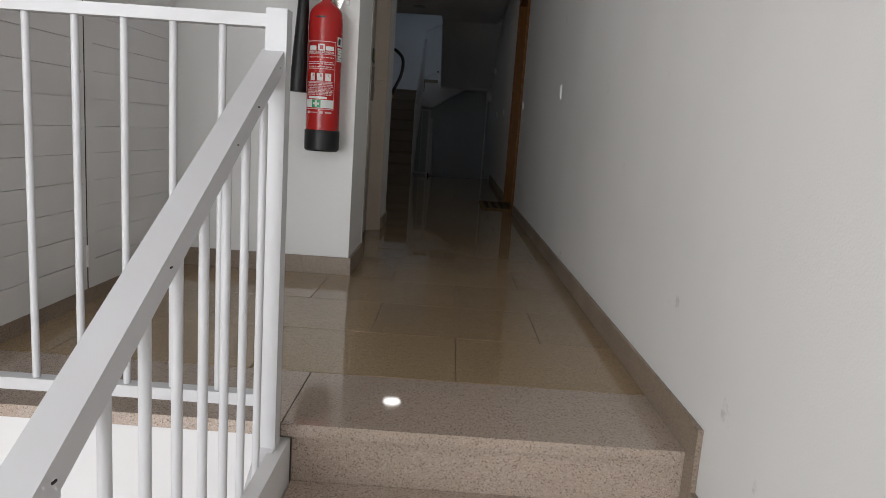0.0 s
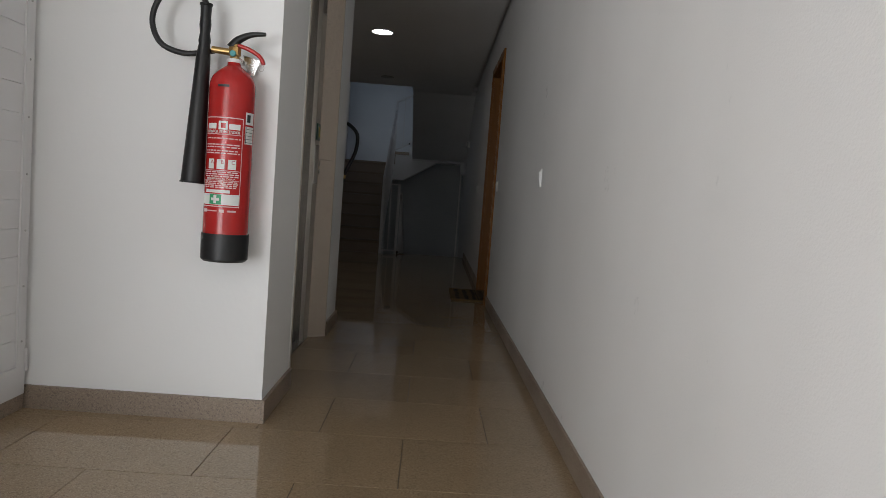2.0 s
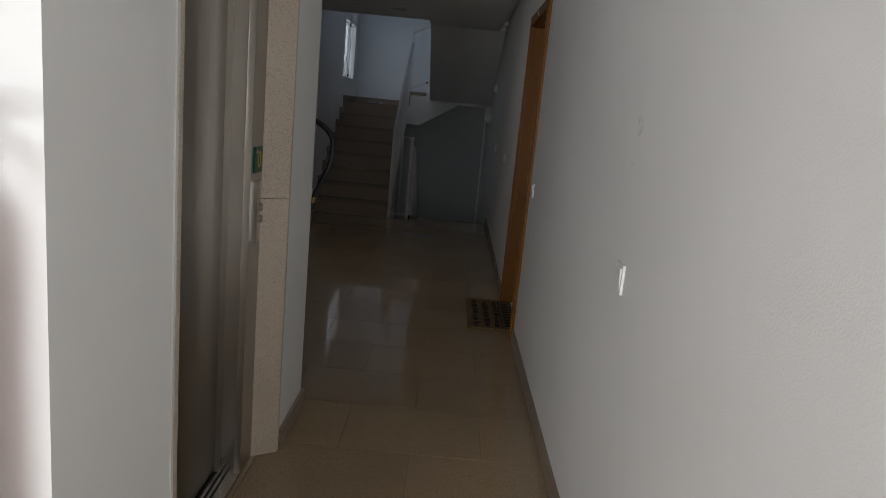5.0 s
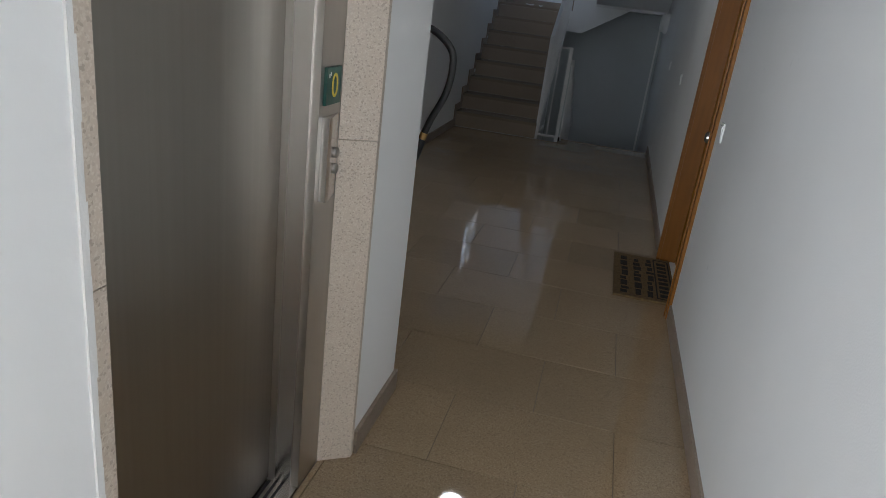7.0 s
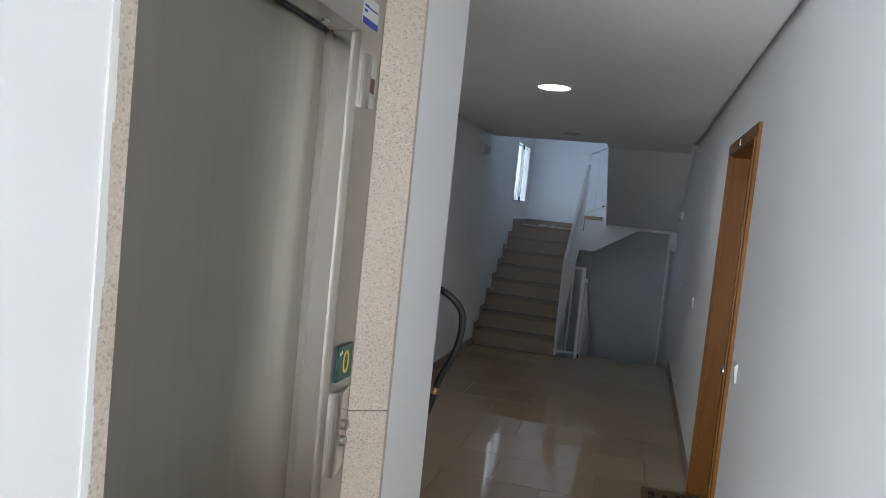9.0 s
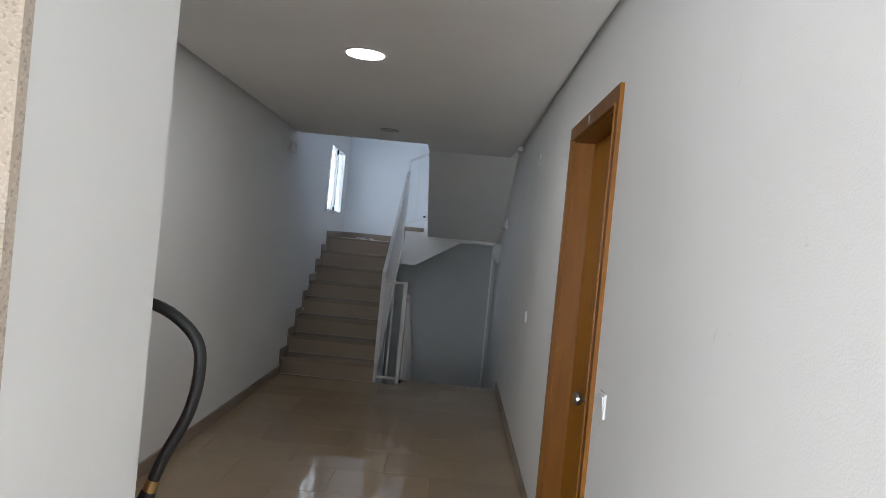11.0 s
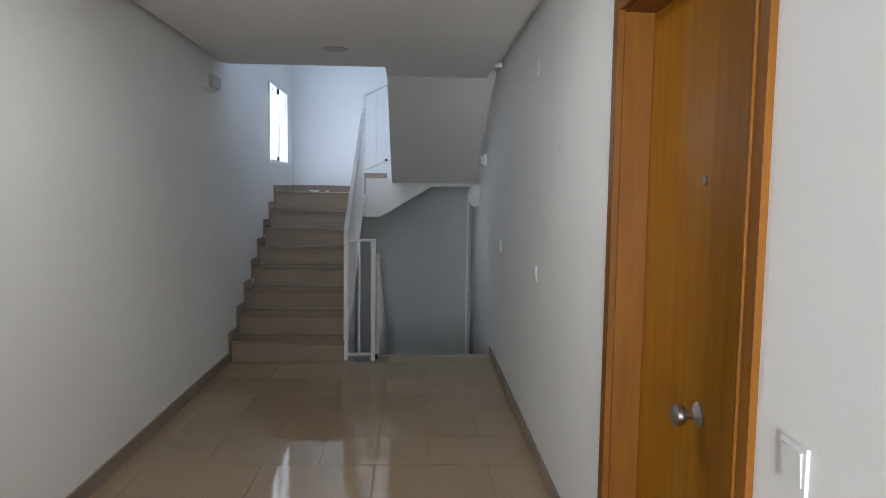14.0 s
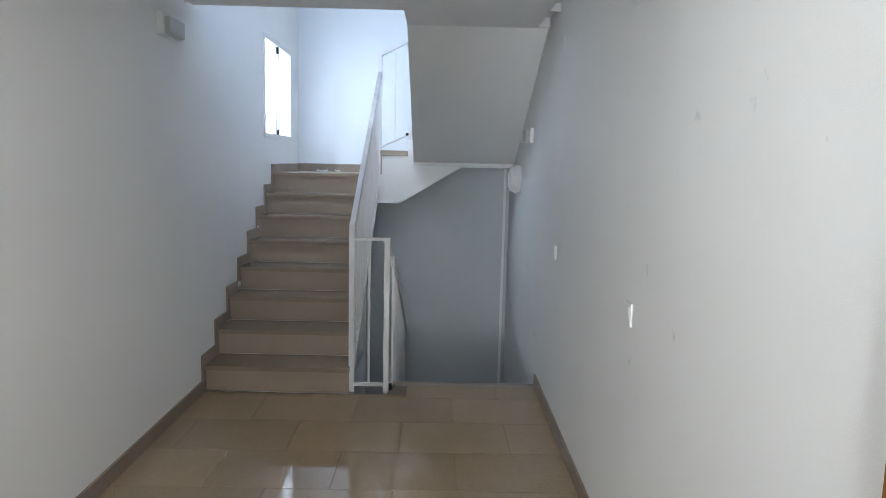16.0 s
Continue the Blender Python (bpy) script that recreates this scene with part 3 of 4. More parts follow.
tagged(lathe("knob", [(0.034, 0), (0.034, 0.006), (0.02, 0.012), (0.013, 0.02), (0.013, 0.036), (0.026, 0.044), (0.032, 0.056), (0.03, 0.068), (0.018, 0.075)], (0.095, 5.93, 0.88), M_NICKEL, door, RX), "worn nickel knob")
lathe("peephole", [(0.013, 0), (0.013, 0.004), (0.008, 0.006)], (0.095, 5.957, 1.507), M_NICKEL, door, RX, 20)
boxes("number_plate", [(-0.019, -0.016, 6.0, 6.007, 2.078, 2.115), (-0.019, -0.016, 6.018, 6.025, 2.078, 2.115), (-0.019, -0.016, 6.007, 6.018, 2.078, 2.085)], M_NICKEL, door)

mat_ob = holder("doormat", (-0.12, 5.98, 0), "brown coir doormat with worn dark lettering by the door", "doormat")
box("pile", -0.287, 0.055, 5.64, 6.36, 0.0, 0.014, M_COIR, mat_ob, 0.004)
marks = []
rnd = random.Random(4)
for row, x in enumerate((-0.25, -0.175, -0.1)):
    y = 5.68
    while y < 6.3:
        w = rnd.uniform(0.03, 0.09)
        marks.append((x + rnd.uniform(0, 0.012), x + rnd.uniform(0.03, 0.05), y, min(y + w, 6.33), 0.0135, 0.0152))
        y += w + rnd.uniform(0.012, 0.03)
for b in ((-0.05, -0.042, 5.68, 6.33), (0.035, 0.043, 5.68, 6.33), (-0.042, 0.035, 5.68, 5.688), (-0.042, 0.035, 6.322, 6.33)):
    marks.append((*b, 0.0135, 0.0152))
for k in range(9):
    marks.append((-0.03, 0.024, 5.71 + k * 0.066, 5.75 + k * 0.066, 0.0135, 0.0152))
boxes("print", marks, M_COIRPRINT, mat_ob)

# ---------------- lift ----------------
jl = []
for z0, z1 in ((0.0, 1.031), (1.033, 2.155)):
    jl.append((-1.187, FAR + 0.003, 3.786, 3.806, z0, z1))
    jl.append((-1.187, SHAFT + 0.003, 2.682, 2.714, z0, z1))
lining = holder("lift_surround", (-1.14, 3.25, 0), "speckled beige granite lining round the lift doorway", "door frame", kind="structure")
for b in jl:
    slab = box("slab", *b, M_JAMB, lining, 0.0015)
    if b[2] > 3:                             # the far jamb is splayed
        for v in slab.data.vertices:
            if v.co.y < 0 and v.co.x < 0:
                v.co.y -= 0.058
box("slab", -1.187, SHAFT + 0.002, 2.692, 3.806, 2.156, 2.176, M_JAMB, lining, 0.0015)
rough = []
rnd = random.Random(9)
for k in range(46):
    z = 0.02 + k * 0.047
    w = 0.004 + 0.007 * noise.noise((k * 0.37, 0.0, 0.0)) + rnd.uniform(0, 0.003)
    rough.append((SHAFT - 0.002, SHAFT + 0.0038, 2.676, 2.6825 + max(w, 0.001), z, z + 0.0475))
boxes("plaster_edge", rough, M_PLASTER, lining, 0.0008)
lift = holder("lift_door", (-1.25, 3.25, 0), "closed brushed steel lift door with a call panel", "elevator", kind="structure")
FX = -1.187
boxes("frame", [(-1.31, FX - 0.001, 3.592, 3.785, 0, 2.154), (-1.31, FX, 2.716, 2.83, 0, 2.154), (-1.31, FX, 2.83, 3.592, 2.005, 2.154)], M_STEEL_FRAME, lift, 0.003)
boxes("post_return", [(-1.26, -1.21, 3.584, 3.5918, 0.0, 2.004)], M_STEEL_LIGHT, lift, 0.002)
box("door_panel", -1.3, -1.268, 2.832, 3.29, 0.012, 2.03, M_STEEL, lift, 0.002)
box("door_panel", -1.318, -1.284, 3.27, 3.591, 0.012, 2.03, M_STEEL, lift, 0.002)
boxes("header_gap", [(-1.2675, -1.261, 2.832, 3.29, 2.0, 2.0045), (-1.2835, -1.272, 3.291, 3.5835, 2.0, 2.0045)], M_DARK, lift)
boxes("shaft_back", [(-1.41, -1.37, 2.716, 3.785, 0.0, 2.154)], M_DARK, lift)
sill = boxes("sill", [(-1.41, FX - 0.002, 2.832, 3.59, -0.01, 0.004)] , M_STEEL_LIGHT, lift)
boxes("sill_groove", [(-1.30 + 0.02 * k, -1.292 + 0.02 * k, 2.835, 3.585, 0.003, 0.0055) for k in range(4)], M_DARK, lift)
lathe("lock_stud", [(0.009, 0), (0.009, 0.006), (0.005, 0.008)], (-1.235, 3.49, 1.997), M_NICKEL, lift, steps=16)
signs = holder("floor_sign", (FX, 3.7, 1.13), "dark green sign with a yellow zero beside the lift", "sign")
box("plate", FX, FX + 0.008, 3.61, 3.7, 1.135, 1.226, M_GREEN, signs, 0.001)
lettering("numeral", "0", 0.085, M_YELLOW, signs, lambda u, v, w: Vector((FX + 0.0088 + w, 3.66 + u, 1.178 + v)))
boxes("mark", [(FX + 0.008, FX + 0.009, 3.622, 3.627, 1.202, 1.21), (FX + 0.008, FX + 0.009, 3.63, 3.635, 1.206, 1.214)], M_LABELWHITE, signs)
call = holder("call_panel", (FX, 3.670, 0.88), "chrome lift call panel with two round buttons", "call panel")
prism("plate", [(FX, 3.612), (FX + 0.02, 3.612), (FX + 0.02, 3.632), (FX + 0.006, 3.7), (FX + 0.006, 3.708), (FX, 3.708)], 0, 1, "x", M_STEEL_LIGHT, call)
pl = call.children[0]
me = pl.data
for v in me.vertices:
    k, fx, yy = v.co.x, v.co.y, v.co.z
    v.co = (fx, yy, 0.89 + 0.216 * k)
for z in (0.965, 1.008):
    lathe("button", [(0.014, 0), (0.014, 0.012), (0.01, 0.014)], (FX + 0.006, 3.682, z), M_NICKEL, call, Matrix.Rotation(radians(90), 4, "Y"), 20)
boxes("keyhole", [(FX + 0.006, FX + 0.0075, 3.672, 3.695, 1.06, 1.085)], M_GREYPLASTIC, call)
ind = holder("position_indicator", (FX, 3.7, 1.83), "chrome lift position indicator with a dark red display", "indicator")
box("plate", FX, FX + 0.018, 3.608, 3.628, 1.825, 1.955, M_STEEL_LIGHT, ind, 0.002)
box("face", FX, FX + 0.008, 3.628, 3.685, 1.83, 1.95, M_GREYPLASTIC, ind, 0.002)
box("display", FX + 0.008, FX + 0.0095, 3.635, 3.678, 1.868, 1.905, M_DISPLAY, ind)
st = holder("sticker", (FX, 3.640, 2.03), "small white sticker with a blue band on the steel frame", "sticker")
box("sheet", FX, FX + 0.0015, 3.585, 3.680, 2.025, 2.092, M_LABELWHITE, st)
boxes("band", [(FX + 0.0014, FX + 0.0024, 3.585, 3.680, 2.025, 2.041)], M_BLUE, st)
boxes("print", [(FX + 0.0014, FX + 0.0022, 3.592, 3.620, 2.066, 2.072), (FX + 0.0014, FX + 0.0022, 3.624, 3.675, 2.066, 2.07), (FX + 0.0014, FX + 0.0022, 3.592, 3.610, 2.054, 2.06)], M_BLUE, st)

# ---------------- fire extinguishers ----------------


def cylinder_body(parent, c, r, z0, z1, neck):
    prof = [(r * 0.97, z0 + 0.03)] + [(r, z0 + 0.06), (r, z1)]
    prof += [(r * 0.985, z1 + 0.014), (r * 0.9, z1 + 0.033), (r * 0.72, z1 + 0.05), (r * 0.45, z1 + 0.066), (r * 0.3, z1 + 0.074), (r * 0.27, neck)]
    return lathe("cylinder", [(a, b - z0) for a, b in prof], (c[0], c[1], z0), M_RED, parent, steps=48)


EX = (-1.216, 2.105)
ext = holder("fire_extinguisher", (EX[0], EX[1], 0.59), "red fire extinguisher with a black horn hung on the white wall", "extinguisher", "fire extinguishers")
cylinder_body(ext, EX, 0.0745, 0.592, 1.172, 1.256)
tagged(lathe("boot", [(0.069, 0), (0.0775, 0.008), (0.0785, 0.09), (0.0775, 0.094), (0.0755, 0.094)], (EX[0], EX[1], 0.592), M_BLACK, ext, steps=48), "black rubber boot")
lathe("collar", [(0.022, 0), (0.022, 0.012)], (EX[0], EX[1], 1.256), M_LABELWHITE, ext, steps=20)
tagged(lathe("valve", [(0.016, 0), (0.016, 0.012), (0.021, 0.014), (0.021, 0.04), (0.014, 0.044), (0.014, 0.06)], (EX[0], EX[1], 1.266), M_BRASS, ext, steps=8), "brass valve")
tube("outlet", [(EX[0], EX[1], 1.29), (EX[0] - 0.04, EX[1], 1.293), (EX[0] - 0.075, EX[1], 1.296)], 0.011, M_BRASS, ext)
lathe("gauge", [(0.01, 0), (0.01, 0.01)], (EX[0] + 0.002, EX[1] - 0.02, 1.283), material("teal_cap", (0.02, 0.25, 0.25), 0.4), ext, Matrix.Rotation(radians(90), 4, "X"), 16)
tube("handle", [(EX[0] - 0.012, EX[1], 1.305), (EX[0] + 0.01, EX[1], 1.332), (EX[0] + 0.05, EX[1], 1.352), (EX[0] + 0.1, EX[1], 1.358)], 0.012, M_BLACK, ext, radii=(0.017, 0.006))
tube("lever", [(EX[0] + 0.01, EX[1], 1.315), (EX[0] + 0.05, EX[1], 1.303), (EX[0] + 0.085, EX[1], 1.282), (EX[0] + 0.098, EX[1], 1.258)], 0.007, M_RED, ext)
tube("pull_ring", [(EX[0] + 0.092 + 0.009 * math.cos(a * 0.785), EX[1] - 0.004, 1.246 + 0.011 * math.sin(a * 0.785)) for a in range(9)], 0.0012, M_NICKEL, ext)
prism("bracket", [(EX[0] + 0.005, 1.3), (EX[0] + 0.065, 1.285), (EX[0] + 0.045, 1.232), (EX[0] + 0.025, 1.232), (EX[0] + 0.015, 1.26)], 2.19, 2.195, "y", M_STEEL_LIGHT, ext)
boxes("bracket_arm", [(EX[0] - 0.008, EX[0] + 0.008, 2.12, 2.215, 1.268, 1.282), (EX[0] + 0.02, EX[0] + 0.05, 2.195, 2.215, 1.255, 1.28)], M_STEEL_LIGHT, ext)
HX = EX[0] - 0.098
tagged(lathe("horn", [(0.041, 0), (0.041, 0.004), (0.038, 0.006), (0.023, 0.42), (0.018, 0.46)], (HX - 0.018, EX[1] - 0.01, 0.848), M_BLACK, ext, Matrix.Rotation(radians(2.2), 4, "Y"), 32), "long black discharge horn")
lathe("grip", [(0.017, 0), (0.02, 0.02), (0.016, 0.045), (0.019, 0.07), (0.017, 0.1), (0.018, 0.132), (0.021, 0.135), (0.021, 0.14)], (HX, EX[1] - 0.01, 1.3), M_BLACK, ext, steps=24)
tube("hose", [(HX, EX[1] - 0.01, 1.44), (HX - 0.03, EX[1], 1.487), (HX - 0.085, EX[1], 1.503), (HX - 0.152, EX[1], 1.458), (HX - 0.179, EX[1], 1.378), (HX - 0.148, EX[1], 1.304), (HX - 0.075, EX[1] + 0.012, 1.278), (HX + 0.01, EX[1] + 0.014, 1.29), (HX + 0.03, EX[1] + 0.005, 1.295)], 0.0095, M_BLACK, ext)


def round_part(name, patches, r, mat):
    bm = bmesh.new()
    for p in patches:
        patch(bm, EX, r, *p)
    return finish(name, bm, mat, ext, smooth=True)


R0 = 0.0745
round_part("label_frame", [(-62, 48, 1.066, 1.069), (-62, 48, 0.776, 0.779), (-62, -60.5, 0.776, 1.069), (46.5, 48, 0.776, 1.069), (-58, 44, 1.012, 1.014), (-58, 44, 0.894, 0.896), (-58, 44, 0.862, 0.8635)], R0 + 0.0006, M_PINK)
lines = []
rnd = random.Random(2)
for z in (0.998, 0.978, 0.97, 0.958, 0.95, 0.888, 0.881, 0.874, 0.856, 0.85, 0.844, 0.838):
    a = -54 + rnd.uniform(0, 3)
    while a < 38:
        w = rnd.uniform(5, 15)
        lines.append((a, min(a + w, 42), z, z + 0.0036))
        a += w + 2.5
lines += [(-45, -8, 0.7605, 0.764), (-2, 10, 0.758, 0.768), (18, 40, 0.76, 0.766), (-52, -38, 0.757, 0.768)]
tagged(round_part("label_print", lines, R0 + 0.0007, M_PINK), kind="stuff")
round_part("label_squares", [(-40, -22, 0.9, 0.932), (-14, 6, 0.9, 0.932), (14, 34, 0.9, 0.932)], R0 + 0.0008, M_LABELWHITE)
tagged(round_part("label_logo", [(-50, -20, 1.03, 1.048), (12, 40, 1.03, 1.048), (-14, -8, 1.028, 1.056), (-8, 4, 1.05, 1.056), (4, 9, 1.028, 1.056), (-8, 4, 1.028, 1.033), (-46, 22, 0.822, 0.832)], R0 + 0.0008, M_LABELWHITE), kind="stuff")
round_part("maintenance_label", [(-64, 46, 0.783, 0.818)], R0 + 0.0008, M_LABELWHITE)
round_part("maintenance_square", [(-30, 2, 0.784, 0.817)], R0 + 0.0012, M_LABELGREEN)
round_part("maintenance_cross", [(-18, -10, 0.787, 0.814), (-25, -3, 0.796, 0.805)], R0 + 0.0016, M_LABELWHITE)
round_part("inspection_label", [(54, 86, 1.052, 1.092), (54, 86, 0.988, 1.046)], R0 + 0.0008, M_LABELWHITE)
round_part("inspection_print", [(57, 84, 0.993 + 0.011 * k, 0.9945 + 0.011 * k) for k in range(5)] + [(55, 57, 0.99, 1.045), (58, 70, 1.06, 1.085)], R0 + 0.0012, M_BLACK)
round_part("worn_spot", [(-22, 8, 1.166, 1.174)], R0 + 0.0006, M_BLACK)


def on_round(u, v, w, a0, z0):
    a = radians(a0) + u / R0
    return Vector((EX[0] + (R0 + 0.0012 + w) * math.sin(a), EX[1] - (R0 + 0.0012 + w) * math.cos(a), z0 + v))


lettering("wording", "EXTINTOR DE INCENDIOS", 0.013, M_LABELWHITE, ext, lambda u, v, w: on_round(u, v, w, -6, 1.021), 0.118)
lettering("wording", "NO EXPONER AL CALOR", 0.008, M_LABELWHITE, ext, lambda u, v, w: on_round(u, v, w, -5, 0.868), 0.1)
for a0, ch in ((-27, "A"), (0, "B"), (27, "C")):
    lettering("letter", ch, 0.018, M_LABELRED, ext, lambda u, v, w, a0=a0: on_round(u, v, w, a0, 0.922))

# second extinguisher, on the far side of the shaft
E2 = (-1.33, 4.34)
ext2 = holder("fire_extinguisher", (E2[0], E2[1], 0.75), "red fire extinguisher with a black hose behind the lift shaft", "extinguisher", "fire extinguishers")
cylinder_body(ext2, E2, 0.08, 0.72, 1.16, 1.25)
lathe("boot", [(0.075, 0), (0.083, 0.01), (0.083, 0.05)], (E2[0], E2[1], 0.72), M_BLACK, ext2)
lathe("valve", [(0.02, 0), (0.02, 0.07)], (E2[0], E2[1], 1.25), M_BRASS, ext2, steps=10)
tube("handle", [(E2[0] - 0.02, E2[1], 1.32), (E2[0], E2[1] + 0.02, 1.345), (E2[0], E2[1] + 0.1, 1.36)], 0.01, M_BLACK, ext2)
boxes("bracket", [(E2[0] - 0.02, E2[0] + 0.02, 4.237, 4.36, 1.2, 1.215)], M_STEEL_LIGHT, ext2)
tube("hose", [(E2[0], E2[1] + 0.01, 1.3), (-1.21, 4.33, 1.32), (-1.12, 4.32, 1.312), (-1.05, 4.32, 1.26), (-1.036, 4.32, 1.195), (-1.05, 4.32, 1.11), (-1.09, 4.32, 1.02), (-1.108, 4.32, 0.97)], 0.012, M_BLACK, ext2)
tube("ferrule", [(-1.107, 4.32, 0.972), (-1.112, 4.32, 0.955), (-1.115, 4.32, 0.945)], 0.0135, M_BRASS, ext2)
tube("nozzle", [(-1.114, 4.32, 0.949), (-1.125, 4.32, 0.915), (-1.137, 4.32, 0.88)], 0.017, M_BLACK, ext2, radii=(0.015, 0.02))

# ---------------- cupboard doors in the lobby ----------------
for y0, y1 in ((1.405, 2.19), (0.62, 1.395)):
    cup = holder("cupboard_door", (LOBBY + 0.01, y0, 0.058), "white painted slatted steel cupboard door in the lobby", "cupboard door", "cupboard doors")
    boxes("frame", [(LOBBY, LOBBY + 0.022, y0, y0 + 0.05, 0.058, 2.1), (LOBBY, LOBBY + 0.022, y1 - 0.05, y1, 0.058, 2.1), (LOBBY, LOBBY + 0.022, y0 + 0.05, y1 - 0.05, 0.058, 0.16), (LOBBY, LOBBY + 0.022, y0 + 0.05, y1 - 0.05, 2.0, 2.1)], M_WHITE, cup, 0.002)
    slat = box("slat", LOBBY, LOBBY + 0.016, y0 + 0.05, y1 - 0.05, 0.162, 0.258, M_WHITE, cup, 0.003)
    for k in range(1, 19):
        another(slat, (slat.location.x, slat.location.y, 0.162 + 0.0975 * k))
    rn = lathe("rivet", [(0.004, 0), (0.004, 0.003)], (LOBBY + 0.022, y1 - 0.025, 0.25), M_GREYPLASTIC, cup, Matrix.Rotation(radians(90), 4, "Y"), 8)
    for k in range(1, 10):
        another(rn, (rn.location.x, rn.location.y, 0.25 + 0.195 * k))
    lathe("hinge", [(0.009, 0), (0.009, 0.08)], (LOBBY + 0.02, y1 + 0.004, 0.14), M_WHITE, cup, steps=12)
boxes("gap", [(LOBBY + 0.001, LOBBY + 0.021, 1.396, 1.404, 0.058, 2.1)], M_DARK, cup)
lathe("lock", [(0.01, 0), (0.01, 0.005)], (LOBBY + 0.022, 1.37, 1.22), M_NICKEL, cup, Matrix.Rotation(radians(90), 4, "Y"), 16)

# ---------------- fixtures ----------------
for i, (x, y, lit) in enumerate(((-1.116, 6.58, True), (-1.224, 9.09, False))):
    dl = holder("ceiling_light", (x, y, CEIL), "round recessed ceiling light, " + ("switched on" if lit else "unlit with a steel rim"), "ceiling light", "ceiling lights")
    r = 0.1 if lit else 0.075
    lathe("rim", [(r + 0.012, 0.0), (r + 0.01, -0.006), (r, -0.007), (r, 0.0)], (x, y, CEIL), M_WHITE if lit else M_NICKEL, dl)
    lathe("diffuser", [(r * 0.98, -0.0075), (r * 0.5, -0.009), (r * 0.1, -0.01)], (x, y, CEIL), M_LAMP if lit else M_GREYPLASTIC, dl)


def switch(y, z, blank=False):
    e = east(y)
    s = holder("light_switch" if not blank else "cover_plate", (e, y, z - 0.042), "white plastic rocker light switch on the wall" if not blank else "small blank white cover plate high on the wall", "switch" if not blank else "cover plate", "wall switches" if not blank else "cover plates")
    box("plate", e - (0.007 if not blank else 0.004), e, y - 0.041, y + 0.041, z - 0.042, z + 0.042, M_PLASTIC, s, 0.003)
    if not blank:
        bm = bmesh.new()
        add_box(bm, e - 0.012, e - 0.006, y - 0.03, y + 0.03, z - 0.031, z + 0.031)
        for v in bm.verts:
            if v.co.x < e - 0.01 and v.co.z < z:
                v.co.x += 0.004
        finish("rocker", bm, M_PLASTIC, s, 0.002)


for y, z in ((3.13, 0.995), (5.31, 0.997), (7.93, 1.02), (9.57, 1.03)):
    switch(y, z)
for y, z in ((8.03, 2.16), (9.6, 2.245)):
    switch(y, z, True)

em = holder("emergency_light", (LEFT, 9.47, 2.2), "white emergency light with a ribbed lens on the wall", "emergency light", "emergency lights")
box("base", LEFT, LEFT + 0.03, 9.33, 9.61, 2.2, 2.325, M_PLASTIC, em, 0.006)
box("lens", LEFT + 0.03, LEFT + 0.06, 9.36, 9.58, 2.21, 2.3, M_GREYPLASTIC, em, 0.012)
em2 = holder("emergency_light", (OUT, 10.85, 1.71), "white emergency light with a ribbed lens on the wall", "emergency light", "emergency lights")
box("base", OUT - 0.025, OUT, 10.74, 10.96, 1.71, 1.82, M_PLASTIC, em2, 0.006)
box("lens", OUT - 0.055, OUT - 0.025, 10.77, 10.93, 1.725, 1.805, M_GREYPLASTIC, em2, 0.012)
bl = holder("wall_lamp", (OUT, 11.5, 1.418), "unlit round bulkhead wall lamp above the cellar stair", "wall lamp")
lathe("base", [(0.12, 0), (0.125, 0.03), (0.12, 0.05)], (OUT, 11.5, 1.418), M_WHITE, bl, RX)
lathe("shade", [(0.112, 0.05), (0.1, 0.085), (0.06, 0.1)], (OUT, 11.5, 1.418), M_PLASTIC, bl, RX)

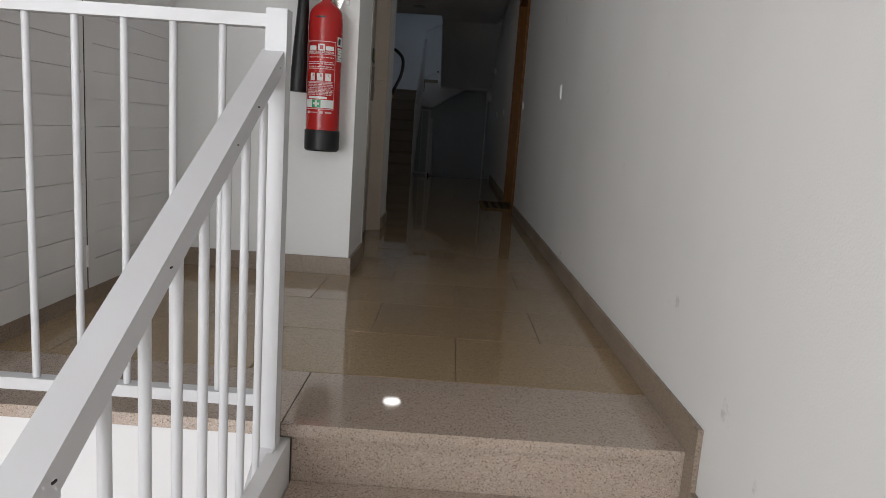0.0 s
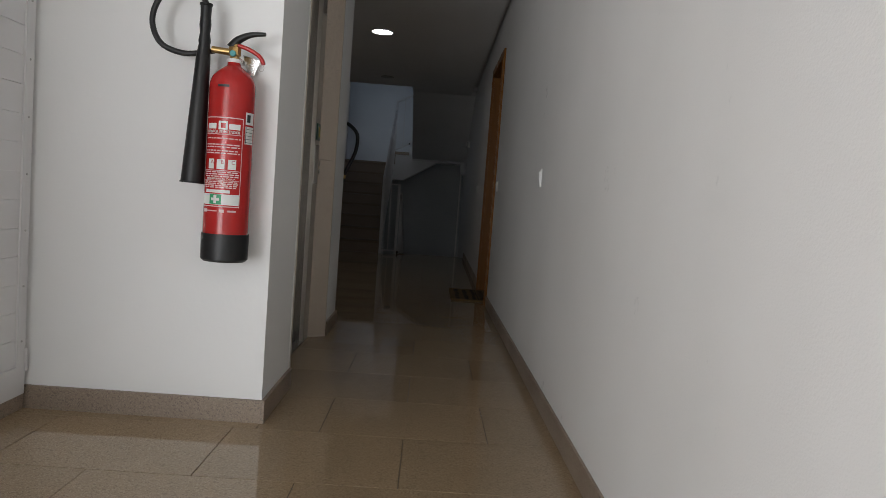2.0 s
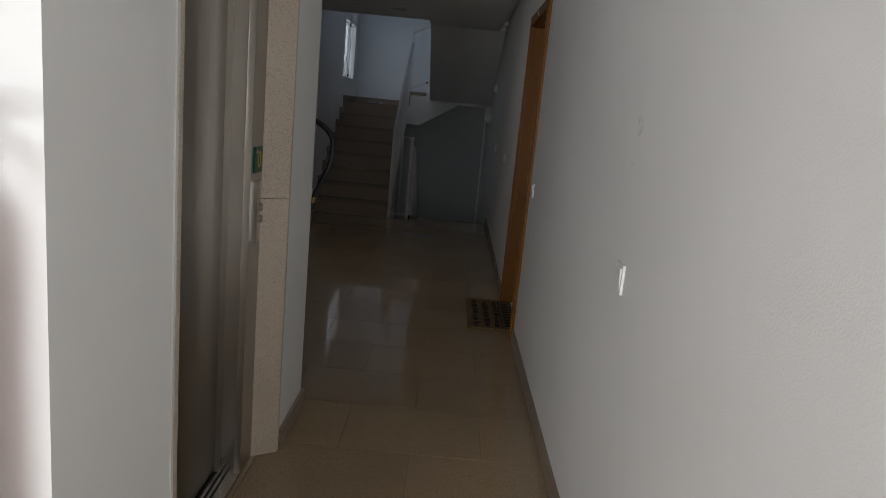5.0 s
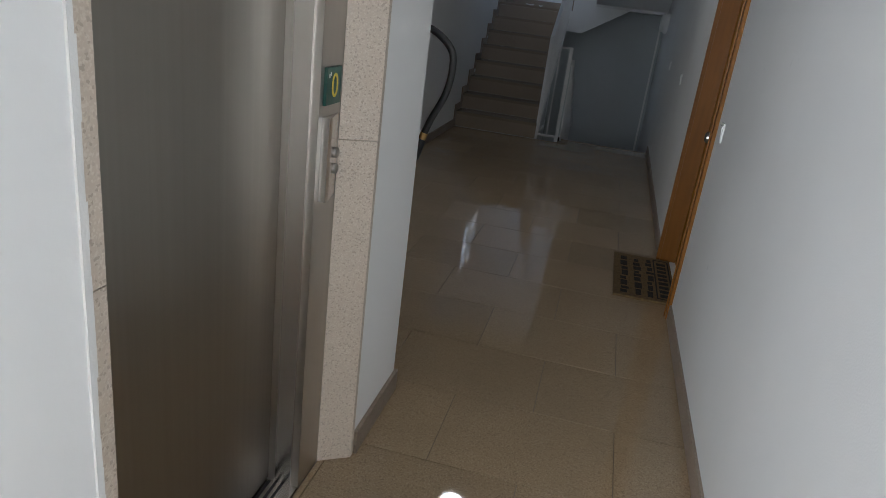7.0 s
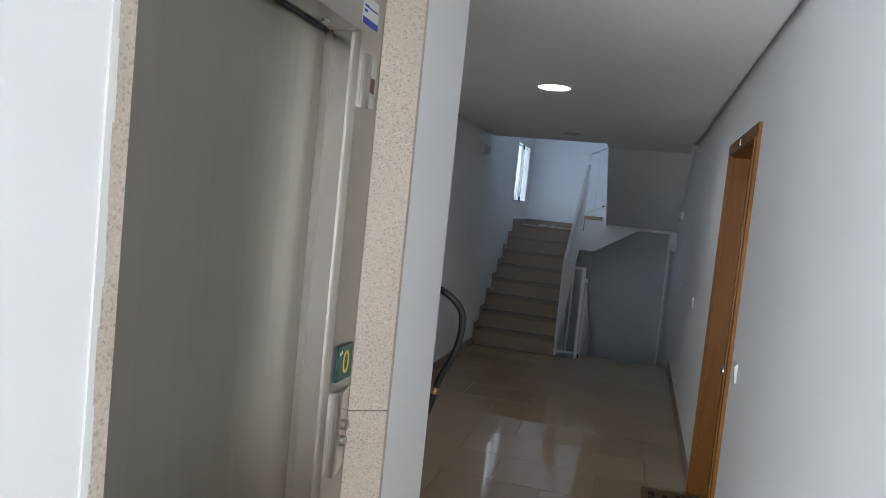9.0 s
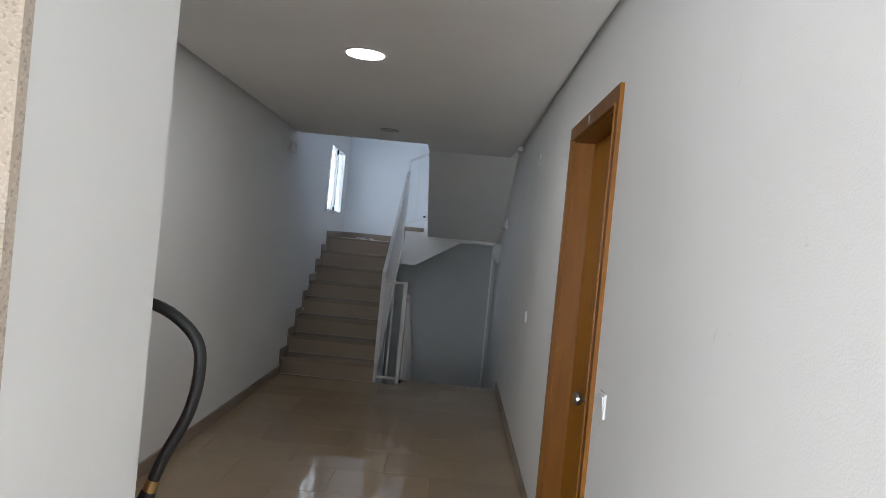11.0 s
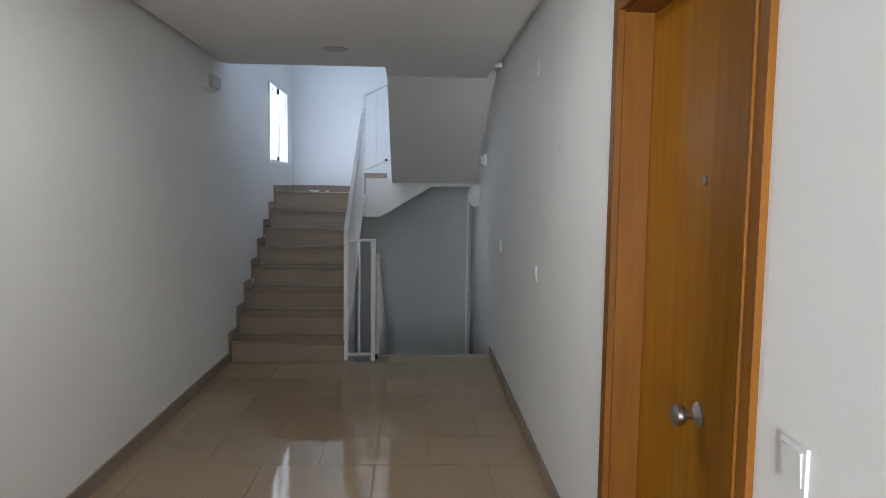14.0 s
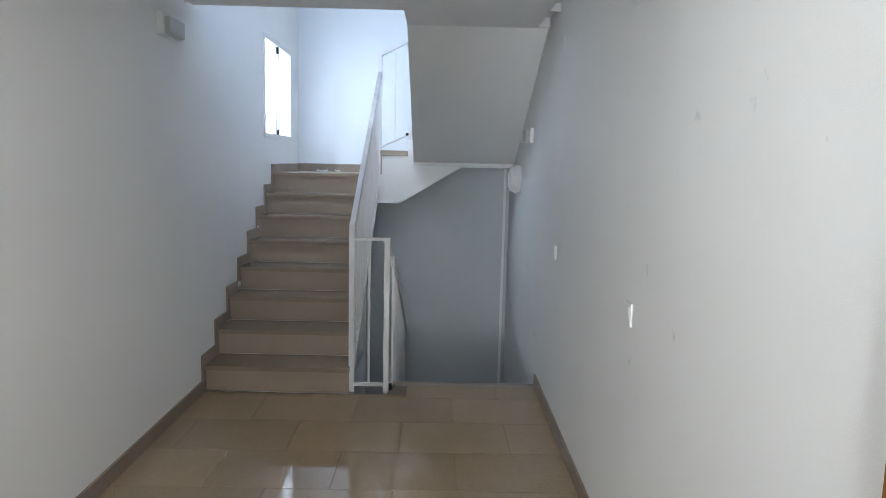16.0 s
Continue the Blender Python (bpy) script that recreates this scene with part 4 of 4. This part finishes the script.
# ---------------- scraps of paper on the half landing ----------------
rnd = random.Random(11)
for sx, sy, w in ((-1.88, 12.7, 0.11), (-1.74, 12.84, 0.05)):
    bm = bmesh.new()
    bmesh.ops.create_grid(bm, x_segments=6, y_segments=5, size=0.5)
    for v in bm.verts:
        v.co = (v.co.x * w * (1 + rnd.uniform(-0.12, 0.12)), v.co.y * w * 0.7, rnd.uniform(0.0, 0.022) + 0.03 * v.co.x * v.co.x)
    low = min(v.co.z for v in bm.verts)
    bmesh.ops.solidify(bm, geom=bm.faces[:], thickness=0.0008)
    bmesh.ops.translate(bm, verts=bm.verts, vec=(sx, sy, 8 * RISE + 0.002 - low))
    tagged(finish("paper_scrap", bm, M_LABELWHITE, at=(sx, sy, 8 * RISE + 0.001)), "small crumpled white scrap of paper on the landing", "paper", "paper scraps")

# ---------------- floor tiles ----------------
TY, TX, J = 0.4295, 0.603, 0.0012
cache = {}


def tile(x0, x1, y0, y1):
    if x1 - x0 < 0.02 or y1 - y0 < 0.02:
        return
    key = (round(x1 - x0, 3), round(y1 - y0, 3))
    if key not in cache:
        bm = bmesh.new()
        add_box(bm, -key[0] / 2 + J, key[0] / 2 - J, -key[1] / 2 + J, key[1] / 2 - J, -0.012, 0)
        bmesh.ops.bevel(bm, geom=[e for e in bm.edges if all(v.co.z > -0.001 for v in e.verts)], offset=0.0006, segments=1, affect="EDGES")
        bmesh.ops.recalc_face_normals(bm, faces=bm.faces)
        me = bpy.data.meshes.new("tile")
        bm.to_mesh(me)
        bm.free()
        me.materials.append(M_FLOOR)
        cache[key] = me
    ob = new("tile", cache[key])
    ob.location = ((x0 + x1) / 2, (y0 + y1) / 2, 0)
    ob.parent = floor


for k in range(22):
    y0 = 0.862 + TY * k
    y1 = y0 + TY
    shift = 0.0 if k % 2 == 0 else TX / 2
    for c in range(-1, 5):
        x1, x0 = -c * TX - shift, -(c + 1) * TX - shift
        x1, x0 = min(x1 + 0.04, -0.002 + east(y0)), max(x0 + 0.04, LEFT + 0.002)
        ya, yb = y0, min(y1, 10.13)
        left = LOBBY if y0 < 2.2 else (SHAFT - 0.1 if y0 < 4.2 else LEFT)
        if yb > 9.94:
            if x0 < -1.25:
                yb = 9.945
        x0 = max(x0, left)
        if x1 > x0:
            if ya < 2.215 < yb and x0 < SHAFT:
                tile(x0, min(x1, SHAFT), ya, 2.214)
                tile(SHAFT, x1, ya, yb)
            else:
                tile(x0, x1, ya, yb)
